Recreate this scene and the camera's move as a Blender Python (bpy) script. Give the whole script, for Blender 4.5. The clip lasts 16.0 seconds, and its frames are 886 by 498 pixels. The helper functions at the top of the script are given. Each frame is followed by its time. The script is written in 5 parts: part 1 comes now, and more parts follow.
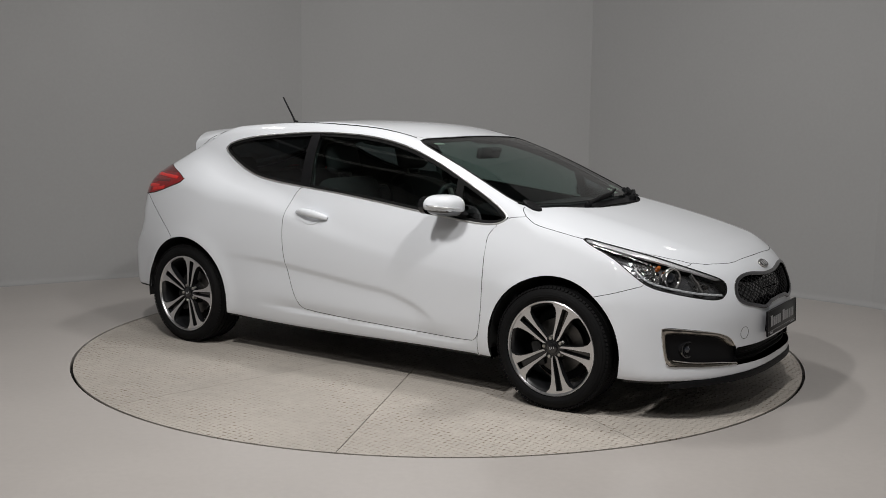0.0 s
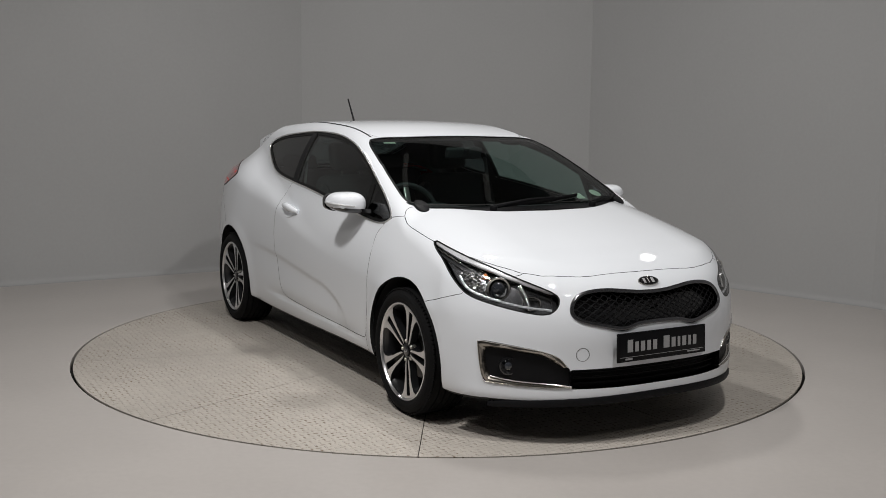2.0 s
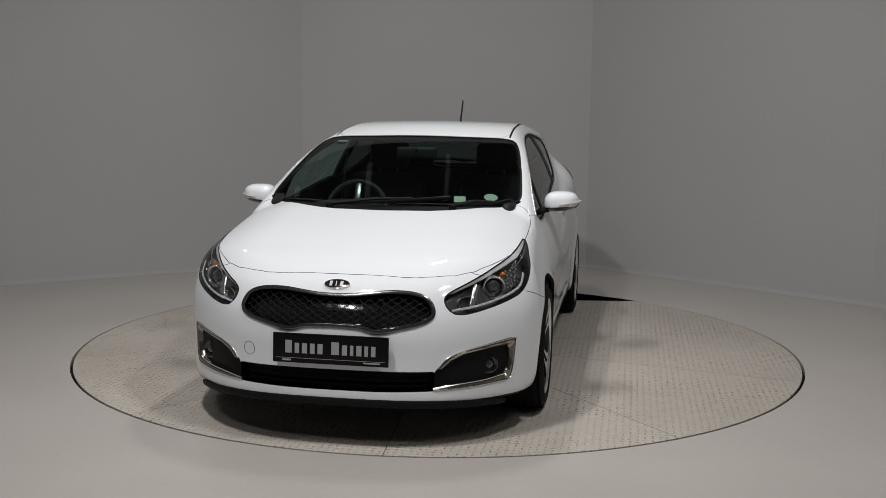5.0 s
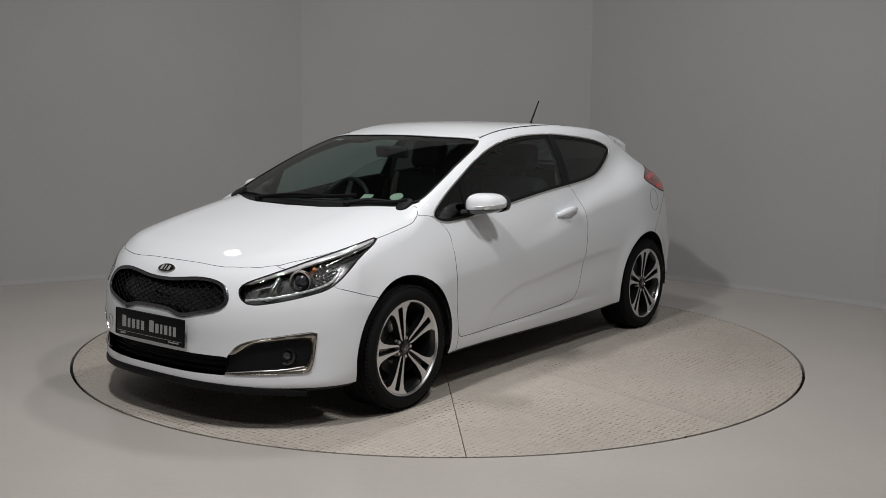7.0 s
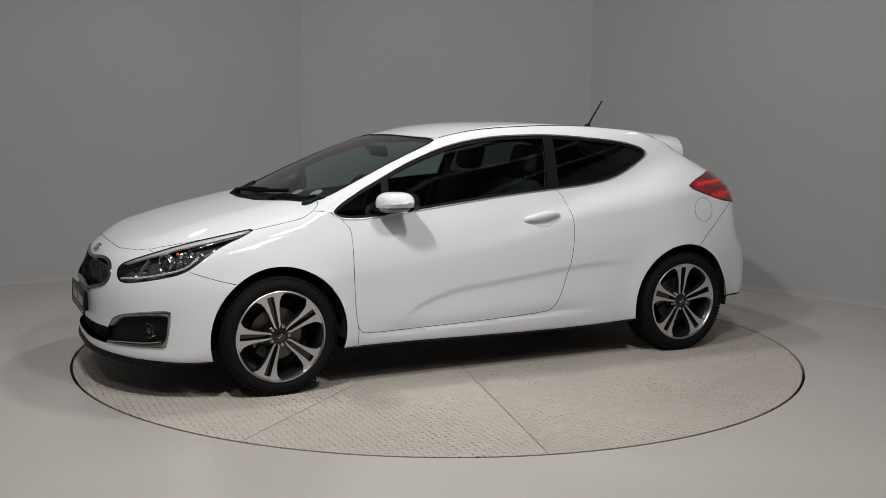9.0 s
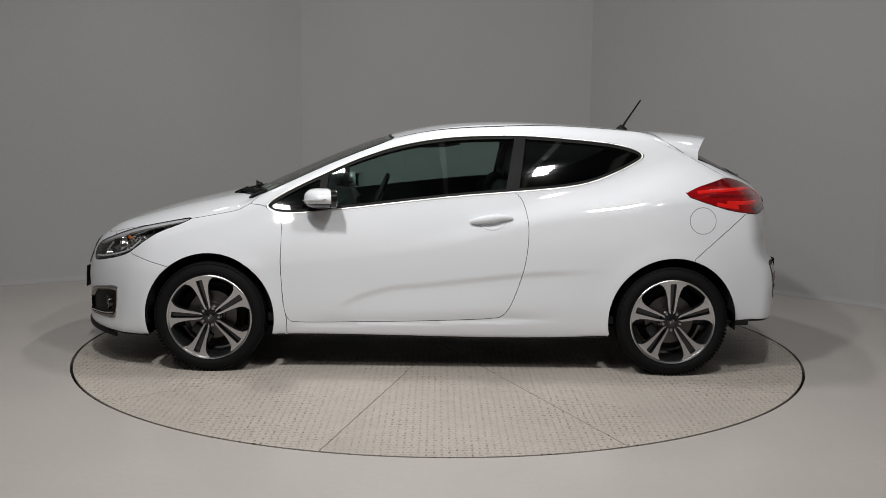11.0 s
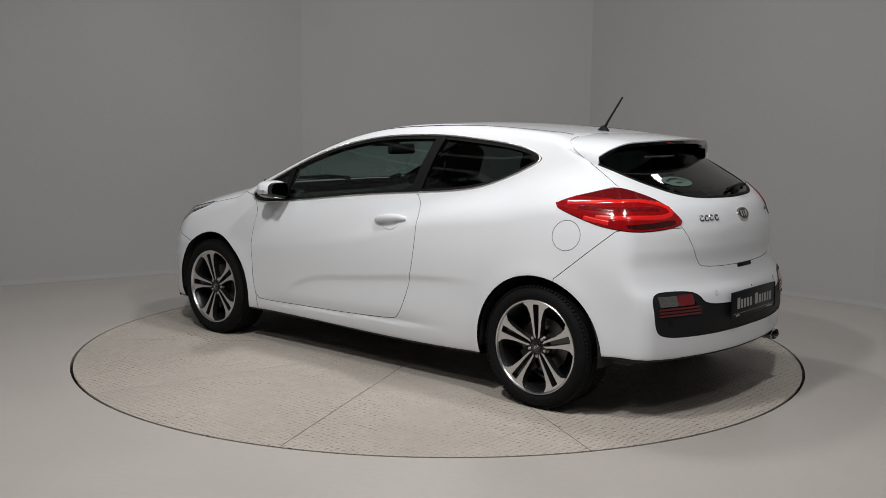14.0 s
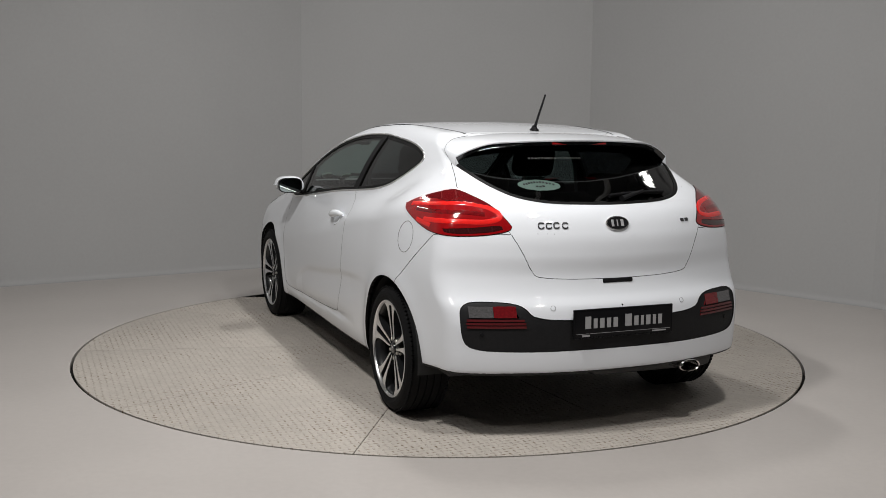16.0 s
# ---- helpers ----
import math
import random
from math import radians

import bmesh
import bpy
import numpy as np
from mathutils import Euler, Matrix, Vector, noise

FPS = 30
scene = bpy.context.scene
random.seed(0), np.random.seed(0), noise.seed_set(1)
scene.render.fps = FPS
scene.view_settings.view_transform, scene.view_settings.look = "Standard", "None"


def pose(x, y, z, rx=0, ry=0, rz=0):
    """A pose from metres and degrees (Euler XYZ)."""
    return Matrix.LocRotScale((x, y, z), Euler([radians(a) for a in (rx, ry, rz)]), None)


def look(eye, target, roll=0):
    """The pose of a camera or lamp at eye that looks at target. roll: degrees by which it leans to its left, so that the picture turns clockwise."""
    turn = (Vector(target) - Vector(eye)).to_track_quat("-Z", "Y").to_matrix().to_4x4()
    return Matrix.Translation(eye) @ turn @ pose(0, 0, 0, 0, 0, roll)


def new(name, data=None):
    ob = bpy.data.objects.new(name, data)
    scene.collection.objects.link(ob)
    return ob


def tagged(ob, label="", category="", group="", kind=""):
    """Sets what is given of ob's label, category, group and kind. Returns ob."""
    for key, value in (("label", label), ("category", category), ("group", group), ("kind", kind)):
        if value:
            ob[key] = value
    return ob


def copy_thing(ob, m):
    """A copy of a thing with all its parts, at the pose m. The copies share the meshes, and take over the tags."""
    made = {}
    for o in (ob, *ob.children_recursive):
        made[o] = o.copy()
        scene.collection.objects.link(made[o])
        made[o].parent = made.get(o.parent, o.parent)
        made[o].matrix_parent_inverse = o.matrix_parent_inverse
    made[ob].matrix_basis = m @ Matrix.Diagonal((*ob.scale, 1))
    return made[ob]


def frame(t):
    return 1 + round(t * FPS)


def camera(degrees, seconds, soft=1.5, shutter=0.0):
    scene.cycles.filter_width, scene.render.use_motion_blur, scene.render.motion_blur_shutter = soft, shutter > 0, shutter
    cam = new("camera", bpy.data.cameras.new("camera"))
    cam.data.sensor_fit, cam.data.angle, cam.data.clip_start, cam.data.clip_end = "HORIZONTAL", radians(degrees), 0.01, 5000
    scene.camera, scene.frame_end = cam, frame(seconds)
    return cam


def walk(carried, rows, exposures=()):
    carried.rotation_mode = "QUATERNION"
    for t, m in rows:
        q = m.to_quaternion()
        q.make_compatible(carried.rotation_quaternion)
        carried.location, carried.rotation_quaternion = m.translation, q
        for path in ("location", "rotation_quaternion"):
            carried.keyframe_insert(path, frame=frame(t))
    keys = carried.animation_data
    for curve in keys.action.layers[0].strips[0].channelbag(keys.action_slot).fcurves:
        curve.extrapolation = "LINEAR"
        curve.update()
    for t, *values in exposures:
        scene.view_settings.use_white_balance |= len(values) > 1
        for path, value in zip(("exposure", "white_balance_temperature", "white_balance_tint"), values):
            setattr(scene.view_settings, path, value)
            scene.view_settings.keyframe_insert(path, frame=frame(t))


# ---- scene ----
# ---- camera: it stands still on a tripod before the turntable ----
cam = camera(46.98, 16.0, soft=0.6)
EYE = pose(0.0, -6.537, 1.476, 90 - 7.468, 0.0, -0.207) @ pose(0, 0, 0, 0, 0, 0.652)
walk(cam, [(0.0, EYE), (16.0, EYE)], [(0.0, 0.03), (2.0, 0.02), (4.5, -0.09), (7.0, -0.07), (7.6, 0.0), (8.5, 0.0), (12.5, 0.0), (14.5, 0.01), (15.5, 0.08), (16.0, 0.18)])

# ---- light: a dim room, ceiling fixtures of three LED panels each, before and above the turntable, two of them added as fill ----
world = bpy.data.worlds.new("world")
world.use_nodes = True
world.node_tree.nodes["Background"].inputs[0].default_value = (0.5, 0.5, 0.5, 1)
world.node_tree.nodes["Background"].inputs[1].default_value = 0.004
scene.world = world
# the pair at y = -4.7 is added to brighten the flanks, no known lamps
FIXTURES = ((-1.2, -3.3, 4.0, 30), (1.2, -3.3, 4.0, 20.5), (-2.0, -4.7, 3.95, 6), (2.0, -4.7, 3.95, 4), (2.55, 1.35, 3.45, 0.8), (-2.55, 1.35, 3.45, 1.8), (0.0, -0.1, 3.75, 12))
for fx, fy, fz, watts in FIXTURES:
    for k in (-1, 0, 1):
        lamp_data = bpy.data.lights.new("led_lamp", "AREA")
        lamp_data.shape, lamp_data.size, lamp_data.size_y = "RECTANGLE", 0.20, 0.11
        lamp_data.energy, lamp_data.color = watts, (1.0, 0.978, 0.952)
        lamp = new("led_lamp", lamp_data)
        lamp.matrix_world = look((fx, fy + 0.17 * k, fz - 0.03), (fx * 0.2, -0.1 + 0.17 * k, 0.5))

# ---- materials ----
def material(name, colour, rough=0.5, metal=0.0, coat=0.0, grain=0.0, grain_size=60.0, blotch=0.0, blotch_size=2.5, bump=0.0, bump_size=200.0, random=0.0, ior=1.5, spec=0.5):
    m = bpy.data.materials.new(name)
    m.use_nodes = True
    n, l = m.node_tree.nodes, m.node_tree.links
    b = n["Principled BSDF"]
    b.inputs["Base Color"].default_value = (*colour, 1)
    b.inputs["Roughness"].default_value, b.inputs["Metallic"].default_value = rough, metal
    b.inputs["Coat Weight"].default_value, b.inputs["Coat Roughness"].default_value, b.inputs["IOR"].default_value = coat, 0.03, ior
    b.inputs["Specular IOR Level"].default_value = spec
    co = n.new("ShaderNodeTexCoord")

    def noisy(size, detail):
        t = n.new("ShaderNodeTexNoise")
        t.inputs["Scale"].default_value, t.inputs["Detail"].default_value = size, detail
        l.new(co.outputs["Object"], t.inputs["Vector"])
        return t.outputs["Fac"]

    factor = None
    for amount, size in ((grain, grain_size), (blotch, blotch_size)):
        if amount:
            r = n.new("ShaderNodeMapRange")
            r.inputs[1].default_value, r.inputs[2].default_value = 0.3, 0.7
            r.inputs[3].default_value, r.inputs[4].default_value = 1 - amount, 1 + amount * 0.5
            l.new(noisy(size, 4), r.inputs[0])
            if factor is None:
                factor = r.outputs[0]
            else:
                k = n.new("ShaderNodeMath")
                k.operation = "MULTIPLY"
                l.new(factor, k.inputs[0]), l.new(r.outputs[0], k.inputs[1])
                factor = k.outputs[0]
    if random:
        info, r = n.new("ShaderNodeObjectInfo"), n.new("ShaderNodeMapRange")
        r.inputs[3].default_value, r.inputs[4].default_value = 1 - random, 1 + random
        l.new(info.outputs["Random"], r.inputs[0])
        k = n.new("ShaderNodeMath")
        k.operation = "MULTIPLY"
        l.new(r.outputs[0], k.inputs[1])
        if factor is None:
            k.inputs[0].default_value = 1
        else:
            l.new(factor, k.inputs[0])
        factor = k.outputs[0]
    if factor is not None:
        mix = n.new("ShaderNodeVectorMath")
        mix.operation = "SCALE"
        mix.inputs[0].default_value = colour
        l.new(factor, mix.inputs["Scale"])
        l.new(mix.outputs[0], b.inputs["Base Color"])
    if bump:
        u = n.new("ShaderNodeBump")
        u.inputs["Strength"].default_value, u.inputs["Distance"].default_value = bump, 0.002
        l.new(noisy(bump_size, 3), u.inputs["Height"])
        l.new(u.outputs[0], b.inputs["Normal"])
    return m


def glass(name, tint, gloss_ior=1.5, rough=0.0):
    """A thin pane: it lets tinted light through and mirrors by Fresnel."""
    m = bpy.data.materials.new(name)
    m.use_nodes = True
    n, l = m.node_tree.nodes, m.node_tree.links
    n.remove(n["Principled BSDF"])
    clear, gloss, mix, facing = n.new("ShaderNodeBsdfTransparent"), n.new("ShaderNodeBsdfGlossy"), n.new("ShaderNodeMixShader"), n.new("ShaderNodeLayerWeight")
    clear.inputs[0].default_value, gloss.inputs["Roughness"].default_value = (*tint, 1), rough
    facing.inputs["Blend"].default_value = 0.5
    power, scale = n.new("ShaderNodeMath"), n.new("ShaderNodeMapRange")
    power.operation, power.inputs[1].default_value = "POWER", 5.0
    base = ((gloss_ior - 1) / (gloss_ior + 1)) ** 2 * 1.8   # both faces of the pane
    scale.inputs[3].default_value, scale.inputs[4].default_value = base, 1.0
    l.new(facing.outputs["Facing"], power.inputs[0]), l.new(power.outputs[0], scale.inputs[0])
    l.new(scale.outputs[0], mix.inputs[0]), l.new(clear.outputs[0], mix.inputs[1]), l.new(gloss.outputs[0], mix.inputs[2])
    l.new(mix.outputs[0], n["Material Output"].inputs[0])
    return m


PAINT = material("white_car_paint", (0.75, 0.775, 0.815), 0.55, coat=1.0, blotch=0.012, blotch_size=1.5, spec=0.15)
GLASS = glass("green_tinted_glass", (0.52, 0.63, 0.60), rough=0.02)
PRIVACY = glass("dark_privacy_glass", (0.13, 0.145, 0.15), rough=0.035)
LENS = glass("clear_lamp_lens", (0.93, 0.94, 0.95), 1.45)
RUBBER = material("tyre_rubber", (0.0065, 0.0065, 0.007), 0.75, spec=0.14, grain=0.15, grain_size=90, bump=0.3, bump_size=300)
BLACK = material("black_moulded_plastic", (0.008, 0.008, 0.009), 0.5, spec=0.12, grain=0.12, bump=0.25, bump_size=500)
GREY_PLASTIC = material("grey_black_grained_plastic", (0.014, 0.014, 0.015), 0.5, spec=0.15, grain=0.15, bump=0.3, bump_size=500)
GLOSS = material("gloss_black_trim", (0.010, 0.010, 0.011), 0.10, coat=0.6, grain=0.05)
# rubber seals; also the shade painted on panel edges inside the gaps
SEAL_AND_SHADE = material("black_seal_and_gap_shade", (0.004, 0.004, 0.004), 0.6, spec=0.2, grain=0.1)
CHROME = material("bright_chrome", (0.80, 0.79, 0.77), 0.16, 1.0, grain=0.03, grain_size=30)
SATIN = material("satin_chrome", (0.55, 0.53, 0.50), 0.28, 1.0, grain=0.04)
CHAMPAGNE = material("champagne_satin_metal", (0.36, 0.335, 0.30), 0.26, 1.0, grain=0.04)
STRIP = material("bright_window_strip", (0.85, 0.85, 0.84), 0.34, 1.0, grain=0.03)
ALLOY = material("machined_alloy", (0.74, 0.74, 0.75), 0.28, 1.0, grain=0.06, grain_size=140, bump=0.08, bump_size=900)
GUNMETAL = material("dark_grey_wheel_paint", (0.014, 0.0145, 0.016), 0.35, 0.3, coat=0.4, grain=0.08)
STEEL = material("brushed_brake_steel", (0.15, 0.145, 0.14), 0.42, 1.0, grain=0.12, grain_size=80)
IRON = material("cast_iron_grey", (0.06, 0.06, 0.06), 0.55, 0.6, grain=0.2)
RED = material("red_lamp_plastic", (0.16, 0.004, 0.006), 0.10, coat=1.0, grain=0.3, grain_size=60)
DARK_RED = material("deep_red_lamp_plastic", (0.27, 0.004, 0.006), 0.10, coat=1.0, grain=0.1, grain_size=25)
BRIGHT_RED = material("bright_red_light_guide", (0.75, 0.015, 0.012), 0.18, coat=1.0, grain=0.1, grain_size=40)
AMBER = material("amber_bulb", (0.50, 0.13, 0.02), 0.25, coat=0.6, grain=0.1)
CLOTH = material("black_seat_cloth", (0.022, 0.022, 0.024), 0.85, grain=0.25, grain_size=120, bump=0.4, bump_size=700)
TRIM = material("black_interior_plastic", (0.016, 0.016, 0.018), 0.6, grain=0.15, bump=0.3, bump_size=400)
LINER = material("grey_headlining", (0.16, 0.16, 0.16), 0.9, grain=0.1, bump=0.3, bump_size=500)
PLATE = material("black_plate_plastic", (0.006, 0.006, 0.007), 0.3, spec=0.15, grain=0.06)
SILVER_INK = material("silver_print", (0.40, 0.40, 0.41), 0.35, 0.3, grain=0.06)
PAPER = material("pale_green_paper_disc", (0.60, 0.66, 0.55), 0.6, grain=0.08, grain_size=150)
UNDER = material("underbody_black", (0.010, 0.010, 0.010), 0.8, grain=0.2)
BOWL = material("dark_chromed_bowl", (0.26, 0.26, 0.27), 0.25, 0.8, grain=0.15, grain_size=60)
BROW = material("pale_silver_brow", (0.74, 0.74, 0.75), 0.3, 0.2, coat=0.6, grain=0.05)
PALE = material("pale_beam_paint", (0.70, 0.70, 0.68), 0.7, grain=0.05)
REFLECTOR = material("dull_red_reflector", (0.10, 0.012, 0.014), 0.25, coat=0.5, grain=0.2, grain_size=200)
PROJECTOR = material("dark_lens_glass", (0.03, 0.033, 0.04), 0.04, coat=1.0, grain=0.05)
LED = material("clear_led_strip", (0.72, 0.74, 0.76), 0.15, 0.35, coat=0.8, grain=0.15, grain_size=120)
MIRROR = material("mirror_glass", (0.62, 0.70, 0.69), 0.02, 1.0)
CLEAR = material("clear_ribbed_lens", (0.13, 0.127, 0.13), 0.14, 0.3, coat=0.6, grain=0.4, grain_size=160)
SMOKED_RED = material("smoked_dark_red_lens", (0.13, 0.004, 0.006), 0.10, coat=1.0, grain=0.1)
SMOKED = material("smoked_red_lens", (0.035, 0.006, 0.007), 0.10, coat=1.0, grain=0.1)
SMOKED_CHROME = material("dark_chrome", (0.16, 0.16, 0.17), 0.18, 0.9, grain=0.08)
FOG_RED = material("dim_red_fog_lens", (0.15, 0.007, 0.010), 0.15, coat=0.6, grain=0.3, grain_size=120)
GAP = material("grey_panel_gap", (0.05, 0.05, 0.05), 0.7, grain=0.1)
BELT = material("grey_belt_webbing", (0.20, 0.21, 0.21), 0.8, grain=0.1, bump=0.3, bump_size=900)
STICKER = material("pale_green_sticker", (0.075, 0.115, 0.10), 0.6, spec=0.1, grain=0.06)
WHITE_INK = material("white_print", (0.75, 0.76, 0.75), 0.5, grain=0.05)
WALL = material("grey_wall_paint", (0.368, 0.368, 0.369), 0.75, grain=0.02, grain_size=40, blotch=0.04, blotch_size=0.6, bump=0.12, bump_size=120)
CEILING = material("dark_ceiling_paint", (0.07, 0.07, 0.072), 0.85, grain=0.02, blotch=0.04)
FLOOR = material("cream_grey_floor_paint", (0.492, 0.461, 0.438), 0.30, spec=0.4, coat=0.0, grain=0.03, grain_size=30, blotch=0.06, blotch_size=1.1, bump=0.05, bump_size=15)
SEAM = material("rusty_black_joint", (0.012, 0.009, 0.007), 0.8, grain=0.4, grain_size=40)

# ---- building helpers ----
def mesh_object(name, verts, faces, mat, parent=None, label="", smooth=True):
    me = bpy.data.meshes.new(name)
    me.from_pydata([tuple(map(float, v)) for v in verts], [], [tuple(map(int, f)) for f in faces])
    me.polygons.foreach_set("use_smooth", [smooth] * len(me.polygons))
    me.materials.append(mat)
    ob = new(name, me)
    ob.parent = parent
    return tagged(ob, label)


def part(name, bm, mat, parent, label="", angle=35):
    """Links a bmesh as one mesh object under a thing or part; edges sharper than the angle stay crisp."""
    bmesh.ops.recalc_face_normals(bm, faces=bm.faces)
    for f in bm.faces:
        f.smooth = True
    for e in bm.edges:
        if len(e.link_faces) == 2 and e.calc_face_angle(0) > radians(angle):
            e.smooth = False
    me = bpy.data.meshes.new(name)
    bm.to_mesh(me)
    bm.free()
    me.materials.append(mat)
    ob = new(name, me)
    ob.parent = parent
    return tagged(ob, label)


def box(bm, m, sx, sy, sz, bevel=0.0, segments=2):
    made = bmesh.ops.create_cube(bm, size=1.0, matrix=m @ Matrix.Diagonal((sx, sy, sz, 1)))
    if bevel:
        edges = list({e for v in made["verts"] for e in v.link_edges})
        bmesh.ops.bevel(bm, geom=edges, offset=bevel, segments=segments, profile=0.5, affect="EDGES")
    return bm


def lathe(bm, profile, m, steps=64, closed=False):
    """Turns (radius, height) knots about the z axis of m."""
    rings = []
    for k in range(steps):
        a = 2 * math.pi * k / steps
        rings.append([bm.verts.new(m @ Vector((r * math.cos(a), r * math.sin(a), h))) for r, h in profile])
    n = len(profile)
    for k in range(steps):
        a, b = rings[k], rings[(k + 1) % steps]
        for i in range(n if closed else n - 1):
            j = (i + 1) % n
            bm.faces.new((a[i], b[i], b[j], a[j]))
    return bm


def tube(bm, points, radius, sides=8, closed=False, flat=1.0, up=(0, 0, 1)):
    """A round or flattened bar along a line of points."""
    pts = [Vector(q) for q in points]
    rings, n = [], len(pts)
    for i, q in enumerate(pts):
        a, b = (pts[i - 1], pts[(i + 1) % n]) if closed else (pts[max(i - 1, 0)], pts[min(i + 1, n - 1)])
        t = (b - a).normalized()
        u = Vector(up) - t * t.dot(Vector(up))
        if u.length < 1e-4:
            u = Vector((1, 0, 0)) - t * t.x
        u.normalize()
        w = t.cross(u)
        r = radius[i] if isinstance(radius, (list, tuple)) else radius
        rings.append([bm.verts.new(q + r * (math.cos(2 * math.pi * k / sides) * u * flat + math.sin(2 * math.pi * k / sides) * w)) for k in range(sides)])
    for i in range(n if closed else n - 1):
        a, b = rings[i], rings[(i + 1) % n]
        for k in range(sides):
            bm.faces.new((a[k], a[(k + 1) % sides], b[(k + 1) % sides], b[k]))
    if not closed:
        bm.faces.new(rings[0][::-1]), bm.faces.new(rings[-1])
    return bm


# ---- the room: a faceted grey photo studio, its floor, walls and ceiling ----
CORNERS = ((-5.2, -9.0), (-5.2, 1.05), (-1.35, 3.45), (1.45, 3.45), (3.45, 1.45), (5.2, -1.05), (5.2, -9.0))
HEIGHT = 4.3


def room():
    bm = bmesh.new()
    box(bm, pose(0, -2.5, -0.30), 12.4, 14.6, 0.5)
    # the pit for the turntable is cut out of the floor sheet
    floor_bm = bmesh.new()
    outer = [floor_bm.verts.new((x, y, 0)) for x, y in ((-6.2, -9.8), (6.2, -9.8), (6.2, 4.8), (-6.2, 4.8))]
    ring = [floor_bm.verts.new((2.267 * math.cos(2 * math.pi * k / 160), 2.267 * math.sin(2 * math.pi * k / 160), 0)) for k in range(160)]
    low = [floor_bm.verts.new((v.co.x, v.co.y, -0.04)) for v in ring]
    for k in range(160):
        floor_bm.faces.new((ring[k], low[k], low[(k + 1) % 160], ring[(k + 1) % 160]))
    # corners 225, 315, 45, 135 degrees meet ring points 100, 140, 20, 60
    for a, b, i in ((0, 1, 100), (1, 2, 140), (2, 3, 20), (3, 0, 60)):
        run = [ring[(i + s) % 160] for s in range(41)]
        floor_bm.faces.new([outer[a], outer[b]] + run[::-1])
    bmesh.ops.triangulate(floor_bm, faces=[f for f in floor_bm.faces if len(f.verts) > 4])
    tagged(part("floor", floor_bm, FLOOR, None), "smooth cream-grey painted studio floor with a soft sheen", "floor", kind="structure")
    tagged(part("pit_floor", bm, SEAM, None), "dark concrete base under the turntable", "floor", kind="structure")
    names = ("wall_west", "wall_north_west", "wall_north", "wall_north_east", "wall_east", "wall_south_east", "wall_south")
    for i, name in enumerate(names):
        (x0, y0), (x1, y1) = CORNERS[i], CORNERS[(i + 1) % len(CORNERS)]
        d = Vector((x1 - x0, y1 - y0, 0))
        out = Vector((-d.y, d.x, 0)).normalized()
        wall_bm = bmesh.new()
        # a small cove where the wall meets the floor
        cove = 0.05
        profile = [(0.0, HEIGHT)] + [(-cove + cove * math.cos(a), cove - cove * math.sin(a)) for a in (0, 0.4, 0.8, 1.2, math.pi / 2)] + [(-cove - 0.004, -0.02), (0.15, -0.02), (0.15, HEIGHT)]
        ends = []
        for q, s in ((Vector((x0, y0, 0)), -0.0), (Vector((x1, y1, 0)), 0.0)):
            ends.append([wall_bm.verts.new(q + out * a + Vector((0, 0, h))) for a, h in profile])
        n = len(profile)
        for k in range(n):
            wall_bm.faces.new((ends[0][k], ends[1][k], ends[1][(k + 1) % n], ends[0][(k + 1) % n]))
        wall_bm.faces.new(ends[0]), wall_bm.faces.new(ends[1][::-1])
        tagged(part(name, wall_bm, WALL, None, angle=50), "plain matt grey painted studio wall", "wall", kind="structure")
    bm = box(bmesh.new(), pose(0, -2.5, HEIGHT + 0.1), 12.4, 14.6, 0.2)
    tagged(part("ceiling", bm, CEILING, None), "plain dark painted studio ceiling", "ceiling", kind="structure")


def beams():
    for k in range(9):
        bm = box(bmesh.new(), pose(-4.4 + 1.1 * k, -3.2, HEIGHT - 0.05), 0.06, 11.0, 0.10, 0.006)
        tagged(part("ceiling_beam", bm, PALE, None), "slim pale painted steel ceiling beam", "beam", "ceiling beams")


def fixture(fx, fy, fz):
    light = tagged(new("ceiling_light"), "black ceiling fixture with three white LED panels; two of the set are added fill", "ceiling light", "studio lights")
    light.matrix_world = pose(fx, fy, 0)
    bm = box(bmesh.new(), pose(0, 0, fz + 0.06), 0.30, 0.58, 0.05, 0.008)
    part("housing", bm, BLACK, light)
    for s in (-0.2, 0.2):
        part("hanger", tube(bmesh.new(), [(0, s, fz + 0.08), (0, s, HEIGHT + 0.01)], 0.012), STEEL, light)


